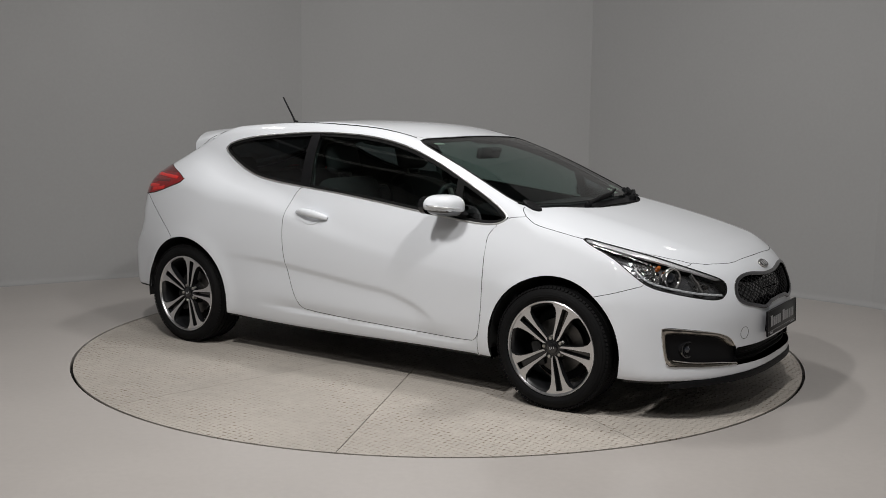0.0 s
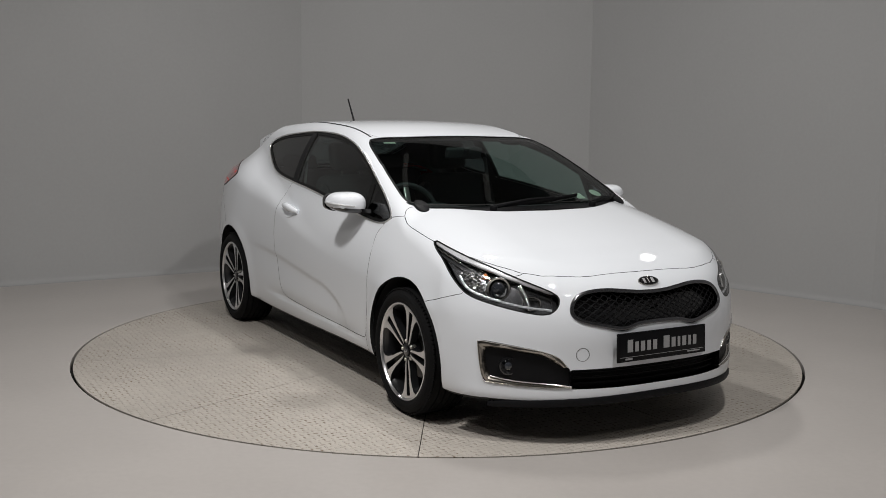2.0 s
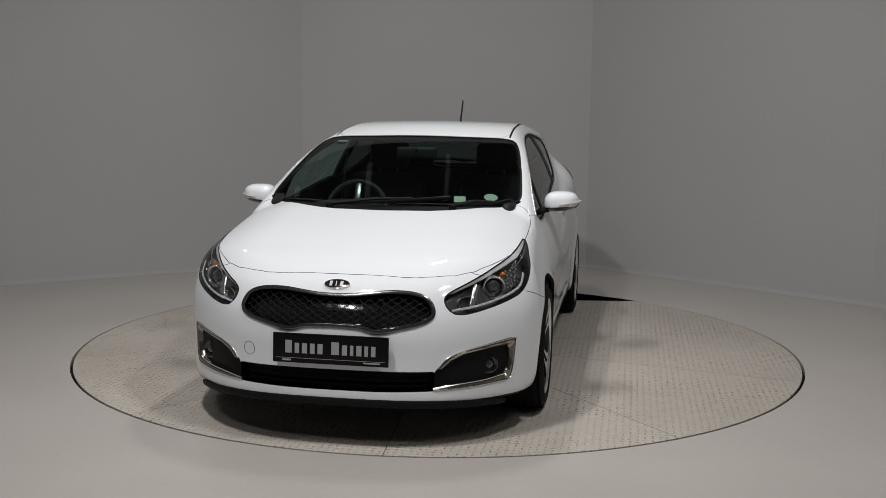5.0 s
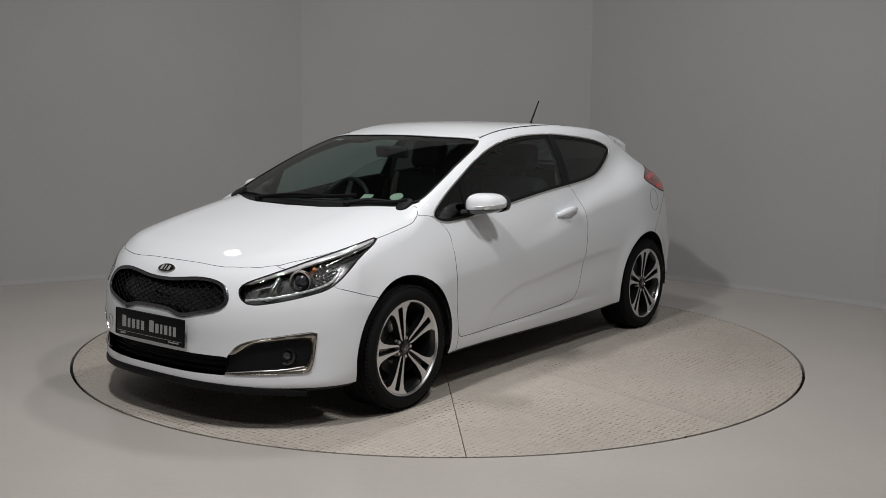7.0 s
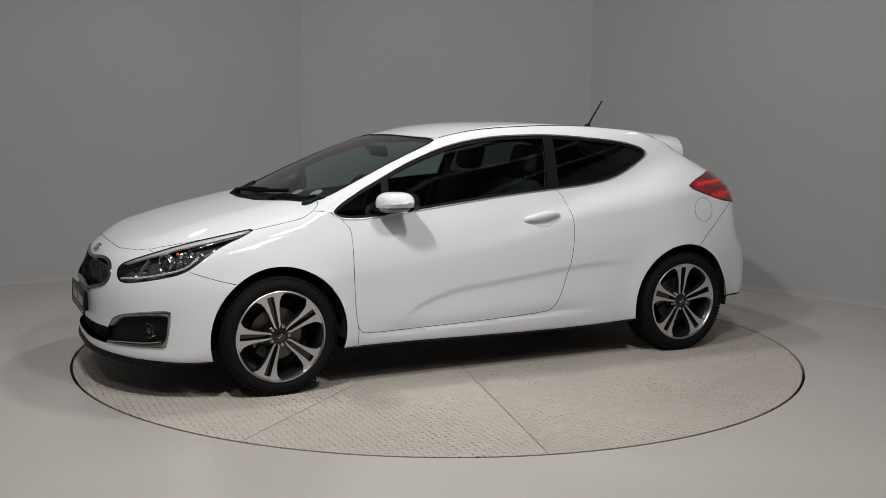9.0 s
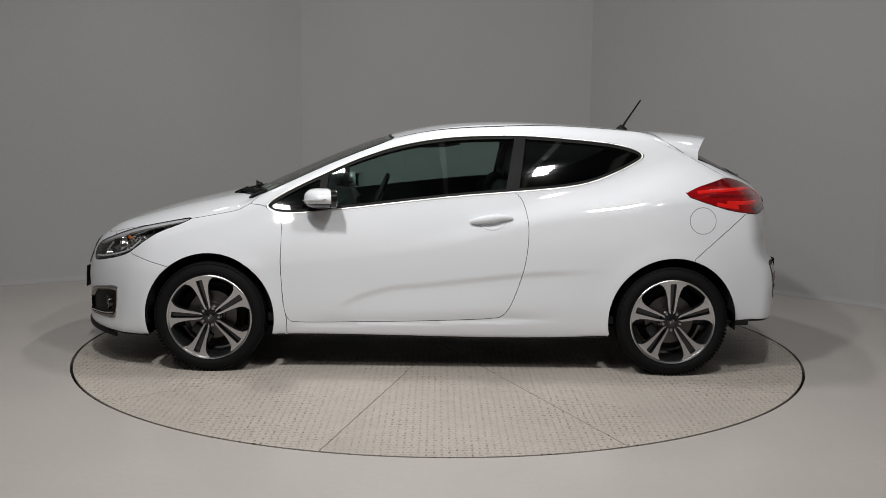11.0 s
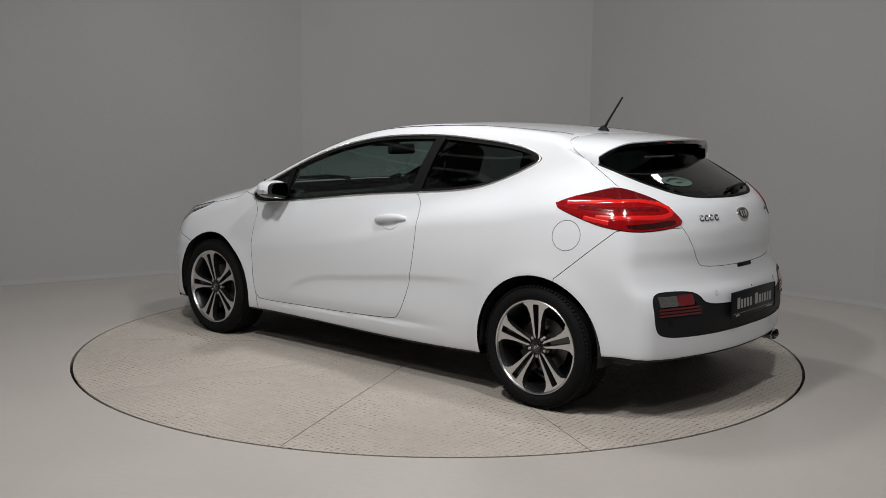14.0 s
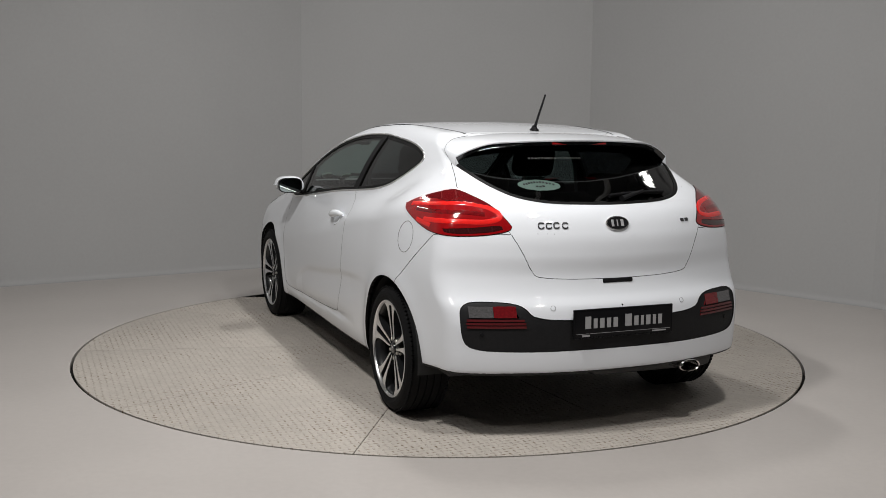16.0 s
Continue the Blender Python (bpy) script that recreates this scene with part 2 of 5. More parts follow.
# ---- the turntable: ten painted checker-plate sectors on a drum ----
def checker_plate():
    m = material("worn_cream_checker_plate", (0.56, 0.52, 0.46), 0.6, spec=0.2)
    n, l = m.node_tree.nodes, m.node_tree.links
    b, co = n["Principled BSDF"], n.new("ShaderNodeTexCoord")

    def math_node(op, a, c):
        k = n.new("ShaderNodeMath")
        k.operation = op
        for i, v in enumerate((a, c)):
            if isinstance(v, (int, float)):
                k.inputs[i].default_value = v
            elif v is not None:
                l.new(v, k.inputs[i])
        return k.outputs[0]

    # raised bars: short lozenges that lie crosswise by turns
    sep = n.new("ShaderNodeSeparateXYZ")
    l.new(co.outputs["Object"], sep.inputs[0])
    pitch = 0.034
    u, v = math_node("DIVIDE", sep.outputs[0], pitch), math_node("DIVIDE", sep.outputs[1], pitch)
    fu, fv = math_node("SUBTRACT", math_node("FRACT", u, None), 0.5), math_node("SUBTRACT", math_node("FRACT", v, None), 0.5)
    parity = math_node("FLOORED_MODULO", math_node("ADD", math_node("FLOOR", u, None), math_node("FLOOR", v, None)), 2.0)

    def lozenge(a, c):
        return math_node("ADD", math_node("POWER", math_node("MULTIPLY", a, 2.2), 2.0), math_node("POWER", math_node("MULTIPLY", c, 6.5), 2.0))

    one, two = lozenge(fu, fv), lozenge(fv, fu)
    both = math_node("ADD", math_node("MULTIPLY", one, parity), math_node("MULTIPLY", two, math_node("SUBTRACT", 1.0, parity)))
    raised = n.new("ShaderNodeMapRange")
    raised.inputs[1].default_value, raised.inputs[2].default_value, raised.inputs[3].default_value, raised.inputs[4].default_value = 0.55, 1.15, 1.0, 0.0
    l.new(both, raised.inputs[0])
    bump = n.new("ShaderNodeBump")
    bump.inputs["Strength"].default_value, bump.inputs["Distance"].default_value = 1.0, 0.004
    l.new(raised.outputs[0], bump.inputs["Height"])
    l.new(bump.outputs[0], b.inputs["Normal"])

    def noisy(size, lo, hi, a, c):
        t, r = n.new("ShaderNodeTexNoise"), n.new("ShaderNodeMapRange")
        t.inputs["Scale"].default_value, t.inputs["Detail"].default_value = size, 5
        l.new(co.outputs["Object"], t.inputs["Vector"]), l.new(t.outputs["Fac"], r.inputs[0])
        for i, q in enumerate((lo, hi, a, c)):
            r.inputs[i + 1].default_value = q
        return r.outputs[0]

    # rust and grime worn through on the bars in patches
    worn = math_node("MULTIPLY", noisy(1.7, 0.38, 0.60, 0.15, 1.0), math_node("MULTIPLY", noisy(48, 0.46, 0.60, 0.0, 1.0), math_node("ADD", math_node("MULTIPLY", raised.outputs[0], 0.9), 0.10)))
    tone = math_node("MULTIPLY", noisy(0.9, 0.3, 0.7, 0.84, 1.08), noisy(14, 0.3, 0.7, 0.94, 1.04))
    info, rr = n.new("ShaderNodeObjectInfo"), n.new("ShaderNodeMapRange")
    rr.inputs[3].default_value, rr.inputs[4].default_value = 0.95, 1.05
    l.new(info.outputs["Random"], rr.inputs[0])
    tone = math_node("MULTIPLY", tone, rr.outputs[0])
    scale = n.new("ShaderNodeVectorMath")
    scale.operation = "SCALE"
    scale.inputs[0].default_value = (0.520, 0.480, 0.435)
    l.new(tone, scale.inputs["Scale"])
    mix = n.new("ShaderNodeMix")
    mix.data_type = "RGBA"
    mix.inputs[7].default_value = (0.20, 0.15, 0.10, 1)
    l.new(worn, mix.inputs[0]), l.new(scale.outputs[0], mix.inputs[6])
    l.new(mix.outputs[2], b.inputs["Base Color"])
    return m


def turntable():
    table = tagged(new("turntable"), "round turntable of worn cream-painted checker plate flush with the floor", "turntable")
    part("drum", lathe(bmesh.new(), [(0.0, -0.045), (2.235, -0.045), (2.235, -0.012), (0.0, -0.012)], Matrix(), 120), SEAM, table)
    plate_mat = checker_plate()
    gap = 0.0022
    for k in range(10):
        bm = bmesh.new()
        a0, a1 = radians(4.5 + 36 * k), radians(4.5 + 36 * (k + 1))
        rim = [(2.247 * math.cos(a0 + (a1 - a0) * i / 16), 2.247 * math.sin(a0 + (a1 - a0) * i / 16)) for i in range(17)]
        # the sector drawn in by half the joint
        mid = (a0 + a1) / 2
        shift = gap / math.sin((a1 - a0) / 2)
        pts = [(0.0, 0.0)] + rim
        shape = []
        for i, (x, y) in enumerate(pts):
            shape.append((x * 0.9984 + shift * math.cos(mid), y * 0.9984 + shift * math.sin(mid)))
        top = [bm.verts.new((x, y, 0.0)) for x, y in shape]
        low = [bm.verts.new((x, y, -0.011)) for x, y in shape]
        bm.faces.new(top), bm.faces.new(low[::-1])
        for i in range(len(shape)):
            j = (i + 1) % len(shape)
            bm.faces.new((top[i], low[i], low[j], top[j]))
        part("plate", bm, plate_mat, table)
    return table

# ---- the car's outer skin: x ahead, y to its left, z up, origin on the ground between the axles ----
def curve(*knots):
    """A smooth curve through (place, value) knots, as a function."""
    a = np.array(sorted(knots), float)
    x, y = a[:, 0], a[:, 1]
    s = np.diff(y) / np.diff(x)
    m = np.concatenate([[s[0]], (s[1:] * np.diff(x)[:-1] + s[:-1] * np.diff(x)[1:]) / (x[2:] - x[:-2]), [s[-1]]])
    xs = np.linspace(x[0], x[-1], 1500)
    i = np.clip(np.searchsorted(x, xs) - 1, 0, len(x) - 2)
    h = x[i + 1] - x[i]
    t = (xs - x[i]) / h
    ys = (2 * t**3 - 3 * t**2 + 1) * y[i] + (t**3 - 2 * t**2 + t) * h * m[i] + (3 * t**2 - 2 * t**3) * y[i + 1] + (t**3 - t**2) * h * m[i + 1]
    return lambda q: np.interp(q, xs, ys)


def smax(a, b, r):
    h = np.clip(0.5 + 0.5 * (a - b) / r, 0, 1)
    return b + (a - b) * h + r * h * (1 - h)


hood_line = curve((2.30, 0.56), (2.20, 0.655), (2.13, 0.725), (2.06, 0.768), (1.95, 0.818), (1.80, 0.867), (1.43, 0.960), (1.19, 1.008), (0.9, 1.045), (0.5, 1.08), (-2.4, 1.1))
roof_line = curve((2.4, 0.30), (1.19, 1.000), (0.90, 1.134), (0.68, 1.229), (0.385, 1.337), (0.09, 1.404), (-0.345, 1.438), (-0.778, 1.427), (-1.136, 1.402), (-1.35, 1.382), (-1.6, 1.345), (-2.4, 1.20))
plan_line = curve((2.4, 0.80), (1.9, 0.855), (1.6, 0.872), (1.325, 0.885), (0.9, 0.876), (0.0, 0.872), (-0.9, 0.880), (-1.325, 0.888), (-1.7, 0.843), (-2.0, 0.770), (-2.4, 0.66))
side_tuck = curve((0.0, 0.10), (0.15, 0.055), (0.25, 0.022), (0.35, 0.010), (0.5, 0.004), (0.65, 0.000), (0.75, 0.004), (0.85, 0.016), (0.95, 0.034), (1.05, 0.062), (1.12, 0.10), (1.5, 0.40))
glass_foot = curve((2.4, 0.75), (1.3, 0.765), (0.98, 0.780), (0.3, 0.800), (-0.4, 0.803), (-1.0, 0.778), (-1.4, 0.75), (-1.8, 0.69), (-2.4, 0.55))
nose_line = curve((0.0, 2.14), (0.17, 2.185), (0.22, 2.205), (0.30, 2.205), (0.40, 2.205), (0.52, 2.205), (0.60, 2.19), (0.66, 2.165), (0.72, 2.13), (0.80, 2.06), (1.5, 1.5))
tail_line = curve((0.0, 1.90), (0.15, 2.00), (0.20, 2.035), (0.3, 2.075), (0.45, 2.086), (0.57, 2.086), (0.62, 2.074), (0.67, 2.045), (0.75, 2.025), (0.85, 2.03), (0.95, 2.018), (1.05, 1.965), (1.10, 1.905), (1.20, 1.715), (1.31, 1.50), (1.40, 1.31), (1.6, 0.9))
tail_bow = curve((0.0, 0.34), (0.6, 0.31), (0.95, 0.40), (1.2, 0.42), (1.6, 0.42))
haunch_line = curve((2.4, 0.3), (0.0, 0.55), (-0.6, 0.70), (-1.0, 0.76), (-1.4, 0.828), (-1.6, 0.795), (-1.75, 0.75), (-1.92, 0.68), (-2.4, 0.45))
floor_line = curve((2.4, 0.195), (1.6, 0.195), (0.9, 0.205), (-0.9, 0.21), (-1.3, 0.24), (-1.65, 0.305), (-2.0, 0.305), (-2.4, 0.305))
swage = curve((0.66, 0.35), (0.60, 0.39), (0.553, 0.424), (0.476, 0.460), (0.345, 0.503), (0.076, 0.538), (-0.194, 0.569), (-0.47, 0.600), (-0.746, 0.618), (-1.4, 0.63))
door_fold = curve((1.0, 0.366), (0.53, 0.369), (0.02, 0.379), (-0.41, 0.398), (-1.0, 0.415))


def skin(p):
    """Below nought inside the car, above it outside, about in metres."""
    x, y, z = p[..., 0], np.abs(p[..., 1]), p[..., 2]
    # flank with its swage line and flared arches
    line = swage(x) - z
    t = np.clip(line / 0.045, 0, 1)
    dip = 0.0085 * t * t * (3 - 2 * t) * np.exp(-((np.maximum(line - 0.045, 0) / 0.10) ** 2))
    dip = dip * np.clip((0.62 - x) / 0.14, 0, 1) * np.clip((x + 0.98) / 0.35, 0, 1)
    # a second fold low on the door, and the sill that stands out under it
    t = np.clip((door_fold(x) - z) / 0.075, 0, 1)
    dip = dip + 0.010 * t * t * np.clip((0.86 - x) / 0.25, 0, 1) * np.clip((x + 0.70) / 0.3, 0, 1) * np.clip((z - 0.263 - 0.0265 * (0.833 - x)) / 0.02, 0, 1)
    r = np.minimum(np.hypot(x - 1.325, z - 0.317), np.hypot(x + 1.325, z - 0.317))
    flare = 0.010 * np.exp(-(((r - 0.37) / 0.06) ** 2))
    flank = y - (plan_line(x) - side_tuck(z) - dip + flare)
    house = (y - (glass_foot(x) - 0.395 * (z - 0.95) - 0.10 * np.clip(z - 0.95, 0, 1) ** 2)) * 0.92
    haunch = (y - (haunch_line(x) - 1.2 * (z - 1.05))) * 0.68
    house = -smax(-house, -haunch, 0.03)
    side = smax(flank, house, 0.045)
    # bonnet, screen and roof
    fall = np.where(y > 0.45, (y - 0.45) ** 2 * 0.55, 0)
    bonnet = z - (hood_line(x + 0.10 * y**2) - 0.02 * y**2 - fall)
    roof = z - (roof_line(x + 0.16 * y**2) - 0.045 * y**2)
    upper = -smax(-bonnet, -roof, 0.012)
    body = smax(side, upper * 0.95, 0.05)
    front = x - (nose_line(z) - 0.70 * y**2.9)
    body = smax(body, front * 0.9, 0.06)
    rear = (-x - (tail_line(z) - tail_bow(z) * y**2.2)) * np.where(z > 1.08, 0.55, 0.95)
    body = smax(body, rear, 0.05)
    return smax(body, floor_line(x) - z, 0.03)


# ---- the skin as a fine mesh, cut along its panel outlines ----
CORE_Z, CORE_F, CORE_R = 0.62, 1.45, -1.45
STEP_X, N_V, N_CAP = 0.0125, 211, 108


def grow():
    """Half of the skin (y >= 0): rays from a line inside the car out to the skin."""
    stations = []
    for k in range(N_CAP, 0, -1):
        stations.append((CORE_R, -radians(89.75) * k / N_CAP))
    xs = np.arange(CORE_R, CORE_F + 1e-6, STEP_X)
    stations += [(x, 0.0) for x in xs]
    for k in range(1, N_CAP + 1):
        stations.append((CORE_F, radians(89.75) * k / N_CAP))
    cx, al = np.array(stations).T
    ph = np.linspace(-math.pi / 2, math.pi / 2, N_V)
    d = np.stack([np.repeat(np.sin(al)[:, None], N_V, 1), np.cos(al)[:, None] * np.cos(ph)[None], np.cos(al)[:, None] * np.sin(ph)[None]], -1)
    c = np.zeros_like(d)
    c[..., 0], c[..., 2] = cx[:, None], CORE_Z
    lo, hi = np.full(d.shape[:2], 0.05), np.full(d.shape[:2], 0.05)
    open_rays = np.ones(d.shape[:2], bool)
    for r in np.arange(0.1, 1.3, 0.03):
        outside = skin(c + d * r) > 0
        hit_now = open_rays & outside
        lo[hit_now], hi[hit_now] = r - 0.03, r
        open_rays &= ~outside
    for _ in range(16):
        mid = (lo + hi) / 2
        out = skin(c + d * mid[..., None]) > 0
        hi, lo = np.where(out, mid, hi), np.where(out, lo, mid)
    p = c + d * ((lo + hi) / 2)[..., None]
    p[:, 0, 1] = p[:, -1, 1] = 0
    return p


def gradient(p):
    e, g = 5e-3, np.zeros_like(p)
    for i in range(3):
        s = np.zeros(3)
        s[i] = e
        g[..., i] = skin(p + s) - skin(p - s)
    return g / np.maximum(np.linalg.norm(g, axis=-1, keepdims=True), 1e-9)


def rounded(knots, passes=2):
    """A closed outline with its corners cut into a smooth line."""
    a = np.array(knots, float)
    for _ in range(passes):
        b = np.roll(a, -1, 0)
        a = np.stack([a * 0.75 + b * 0.25, a * 0.25 + b * 0.75], 1).reshape(-1, a.shape[1])
    return a


def inside(q, poly):
    """Which of the points q lie in the closed outline."""
    x, y = q[:, 0], q[:, 1]
    odd = np.zeros(len(q), bool)
    for (x0, y0), (x1, y1) in zip(poly, np.roll(poly, -1, 0)):
        if y0 == y1:
            continue
        odd ^= ((y0 > y) != (y1 > y)) & (x < (x1 - x0) * (y - y0) / (y1 - y0) + x0)
    return odd


def nearest(q, poly):
    """Distance from the outline and its nearest point."""
    best, at = np.full(len(q), 9.0), np.zeros_like(q)
    for a, b in zip(poly, np.roll(poly, -1, 0)):
        ab = b - a
        t = np.clip(((q - a) @ ab) / max(ab @ ab, 1e-12), 0, 1)
        c = a + t[:, None] * ab
        dist = np.hypot(*(q - c).T)
        closer = dist < best
        best[closer], at[closer] = dist[closer], c[closer]
    return best, at


def inset(poly, by):
    """The outline drawn in by that much."""
    a, b = np.roll(poly, 1, 0), np.roll(poly, -1, 0)
    t = b - a
    n = np.stack([-t[:, 1], t[:, 0]], 1) / np.maximum(np.hypot(*t.T), 1e-9)[:, None]
    area = np.sum(poly[:, 0] * b[:, 1] - b[:, 0] * poly[:, 1])
    return poly + n * (by if area > 0 else -by)


H = math.sqrt(0.5)
VIEWS = {  # two rows: the outline's plane; the third: the way to look along
    "side": ((1, 0, 0), (0, 0, 1), (0, 1, 0)),
    "front": ((0, 1, 0), (0, 0, 1), (1, 0, 0)),
    "rear": ((0, 1, 0), (0, 0, 1), (-1, 0, 0)),
    "top": ((1, 0, 0), (0, 1, 0), (0, 0, 1)),
    "front_corner": ((H, -H, 0), (0, 0, 1), (H, H, 0)),
    "rear_corner": ((-H, -H, 0), (0, 0, 1), (-H, H, 0)),
}


def flat(view, knots):
    """Knots in space, seen along a view, as a flat outline."""
    return np.array(knots, float) @ np.array(VIEWS[view][:2], float).T


def wheel_ring(x, r):
    a = np.linspace(0, 2 * math.pi, 72, endpoint=False)
    return np.stack([x + r * np.cos(a), 0.317 + r * np.sin(a)], 1)


head_knots = ((1.42, 0.765, 0.885), (1.55, 0.76, 0.86), (1.67, 0.735, 0.835), (1.80, 0.68, 0.80), (1.92, 0.605, 0.755), (2.02, 0.51, 0.71), (2.065, 0.465, 0.683),
              (2.08, 0.48, 0.63), (2.065, 0.53, 0.597), (1.985, 0.625, 0.613), (1.875, 0.73, 0.643), (1.80, 0.785, 0.668), (1.75, 0.81, 0.705), (1.68, 0.82, 0.76), (1.60, 0.81, 0.81), (1.505, 0.80, 0.845))
tail_knots = ((-1.375, 0.825, 1.04), (-1.46, 0.79, 1.08), (-1.57, 0.755, 1.108), (-1.655, 0.70, 1.133), (-1.70, 0.66, 1.128), (-1.79, 0.585, 1.09), (-1.86, 0.545, 1.05), (-1.905, 0.51, 1.0),
              (-1.925, 0.495, 0.972), (-1.92, 0.525, 0.955), (-1.88, 0.62, 0.938), (-1.81, 0.755, 0.932), (-1.74, 0.815, 0.943), (-1.66, 0.83, 0.955), (-1.53, 0.83, 0.99))
tail_low_knots = ((-1.76, 0.80, 0.962), (-1.86, 0.66, 0.970), (-1.905, 0.54, 0.985), (-1.91, 0.54, 0.962), (-1.87, 0.64, 0.947), (-1.80, 0.76, 0.943))
window_knots = ((1.03, 0.95), (0.885, 1.041), (0.709, 1.126), (0.502, 1.224), (0.242, 1.308), (-0.022, 1.351), (-0.254, 1.363), (-0.485, 1.366), (-0.748, 1.348), (-0.944, 1.331), (-1.080, 1.306), (-1.162, 1.277), (-1.182, 1.252),
                (-1.155, 1.230), (-1.008, 1.155), (-0.855, 1.097), (-0.683, 1.067), (-0.425, 1.045), (-0.103, 1.019), (0.221, 0.982), (0.48, 0.950), (0.676, 0.928), (0.84, 0.911), (0.955, 0.913))
fog_knots = ((1.873, 0.773, 0.473), (1.869, 0.777, 0.461), (1.878, 0.768, 0.363), (1.889, 0.760, 0.306), (1.905, 0.748, 0.283), (1.989, 0.667, 0.277), (2.086, 0.544, 0.273), (2.130, 0.455, 0.272), (2.134, 0.446, 0.285), (2.134, 0.446, 0.350),
             (2.127, 0.465, 0.375), (2.111, 0.498, 0.414), (2.070, 0.567, 0.443), (1.988, 0.668, 0.461), (1.904, 0.748, 0.474))
# the bright surround of the fog lamp: its outer and inner edge, from the intake over the top and back below
fog_outer = ((2.129, 0.462, 0.368), (2.111, 0.498, 0.412), (2.070, 0.567, 0.441), (1.988, 0.668, 0.459), (1.904, 0.748, 0.471), (1.876, 0.771, 0.471), (1.871, 0.775, 0.459), (1.879, 0.767, 0.363), (1.890, 0.759, 0.308), (1.906, 0.747, 0.285), (1.989, 0.667, 0.279), (2.086, 0.544, 0.275), (2.138, 0.442, 0.274))
fog_inner = ((2.114, 0.492, 0.368), (2.096, 0.526, 0.392), (2.069, 0.567, 0.415), (1.988, 0.667, 0.431), (1.912, 0.741, 0.438), (1.897, 0.755, 0.435), (1.894, 0.756, 0.425), (1.896, 0.754, 0.377), (1.904, 0.748, 0.335), (1.917, 0.737, 0.314), (1.989, 0.666, 0.300), (2.086, 0.544, 0.291), (2.138, 0.445, 0.280))
# the pale blade along the top of the headlamp
brow_outer = ((2.062, 0.480, 0.692), (2.000, 0.538, 0.729), (1.839, 0.644, 0.798), (1.646, 0.706, 0.846), (1.450, 0.760, 0.880))
brow_inner = ((2.042, 0.516, 0.697), (1.965, 0.590, 0.731), (1.800, 0.705, 0.789), (1.629, 0.764, 0.832), (1.468, 0.775, 0.866))
grille_knots = ((-0.5, 0.680), (0.05, 0.680), (0.15, 0.691), (0.26, 0.703), (0.37, 0.695), (0.425, 0.665), (0.447, 0.603), (0.405, 0.573), (0.31, 0.553), (0.21, 0.530), (0.16, 0.540), (0.115, 0.556), (-0.5, 0.556))
intake_knots = ((-0.5, 0.358), (0.44, 0.358), (0.452, 0.345), (0.452, 0.275), (0.44, 0.268), (-0.5, 0.268))
screen_knots = ((0.335, -0.5), (0.335, 0.2), (0.315, 0.38), (0.28, 0.555), (0.36, 0.60), (0.55, 0.637), (0.79, 0.672), (0.97, 0.693), (1.03, 0.690), (1.09, 0.55), (1.17, 0.30), (1.20, -0.5))
cowl_knots = ((1.15, -0.5), (1.15, 0.25), (1.06, 0.53), (1.00, 0.700), (1.045, 0.690), (1.11, 0.60), (1.25, 0.40), (1.31, 0.2), (1.33, -0.5))
bonnet_knots = ((2.062, -0.5), (2.058, 0.25), (2.04, 0.38), (1.965, 0.555), (1.80, 0.685), (1.67, 0.738), (1.55, 0.760), (1.42, 0.768), (1.27, 0.768), (1.12, 0.765), (1.055, 0.715), (1.07, 0.64), (1.20, 0.40), (1.26, 0.2), (1.28, -0.5))
door_knots = ((0.98, 0.93), (0.915, 0.87), (0.912, 0.80), (0.918, 0.645), (0.905, 0.414), (0.885, 0.310), (0.833, 0.285), (-0.300, 0.315), (-0.375, 0.350), (-0.436, 0.491), (-0.478, 0.64), (-0.496, 0.80), (-0.487, 0.923), (-0.440, 1.05), (-0.2, 1.10), (0.5, 1.02))
gate_knots = ((-0.5, 0.735), (0.2, 0.738), (0.38, 0.748), (0.415, 0.765), (0.47, 0.88), (0.515, 0.96), (0.58, 1.06), (0.74, 1.133), (0.74, 1.134), (-0.5, 1.1345))
back_glass_knots = ((-0.5, 1.072), (0.23, 1.077), (0.42, 1.098), (0.51, 1.145), (0.568, 1.205), (0.602, 1.255), (0.575, 1.280), (0.5, 1.300), (0.3, 1.326), (-0.5, 1.338))
valance_knots = ((0.752, 0.60), (0.735, 0.632), (0.69, 0.648), (0.53, 0.643), (0.47, 0.622), (0.44, 0.577), (0.30, 0.560), (-0.5, 0.555), (-0.5, 0.43), (0.3, 0.42), (0.55, 0.422), (0.69, 0.43), (0.742, 0.465))
roof_knots = ((0.325, -0.5), (0.325, 0.2), (0.305, 0.38), (0.27, 0.538), (-0.02, 0.530), (-0.35, 0.520), (-0.68, 0.500), (-1.0, 0.465), (-1.24, 0.432), (-1.262, 0.25), (-1.27, -0.5))
rear_bumper_knots = ((-1.40, 0.65), (-1.46, 0.70), (-1.60, 0.82), (-1.735, 0.935), (-1.80, 0.945), (-2.3, 0.945), (-2.3, 0.10), (-1.35, 0.10))
front_bumper_knots = ((1.45, 0.575), (1.53, 0.600), (1.65, 0.632), (1.775, 0.672), (1.80, 0.70), (2.0, 0.80), (2.3, 0.80), (2.3, 0.10), (1.45, 0.10))
window_line = rounded(window_knots)
frame_line = inset(window_line, 0.020)
under_x = np.linspace(-2.2, 2.2, 90)
under_line = np.concatenate([np.stack([under_x, floor_line(under_x) + 0.016], 1), ((2.2, 0.0), (-2.2, 0.0))])
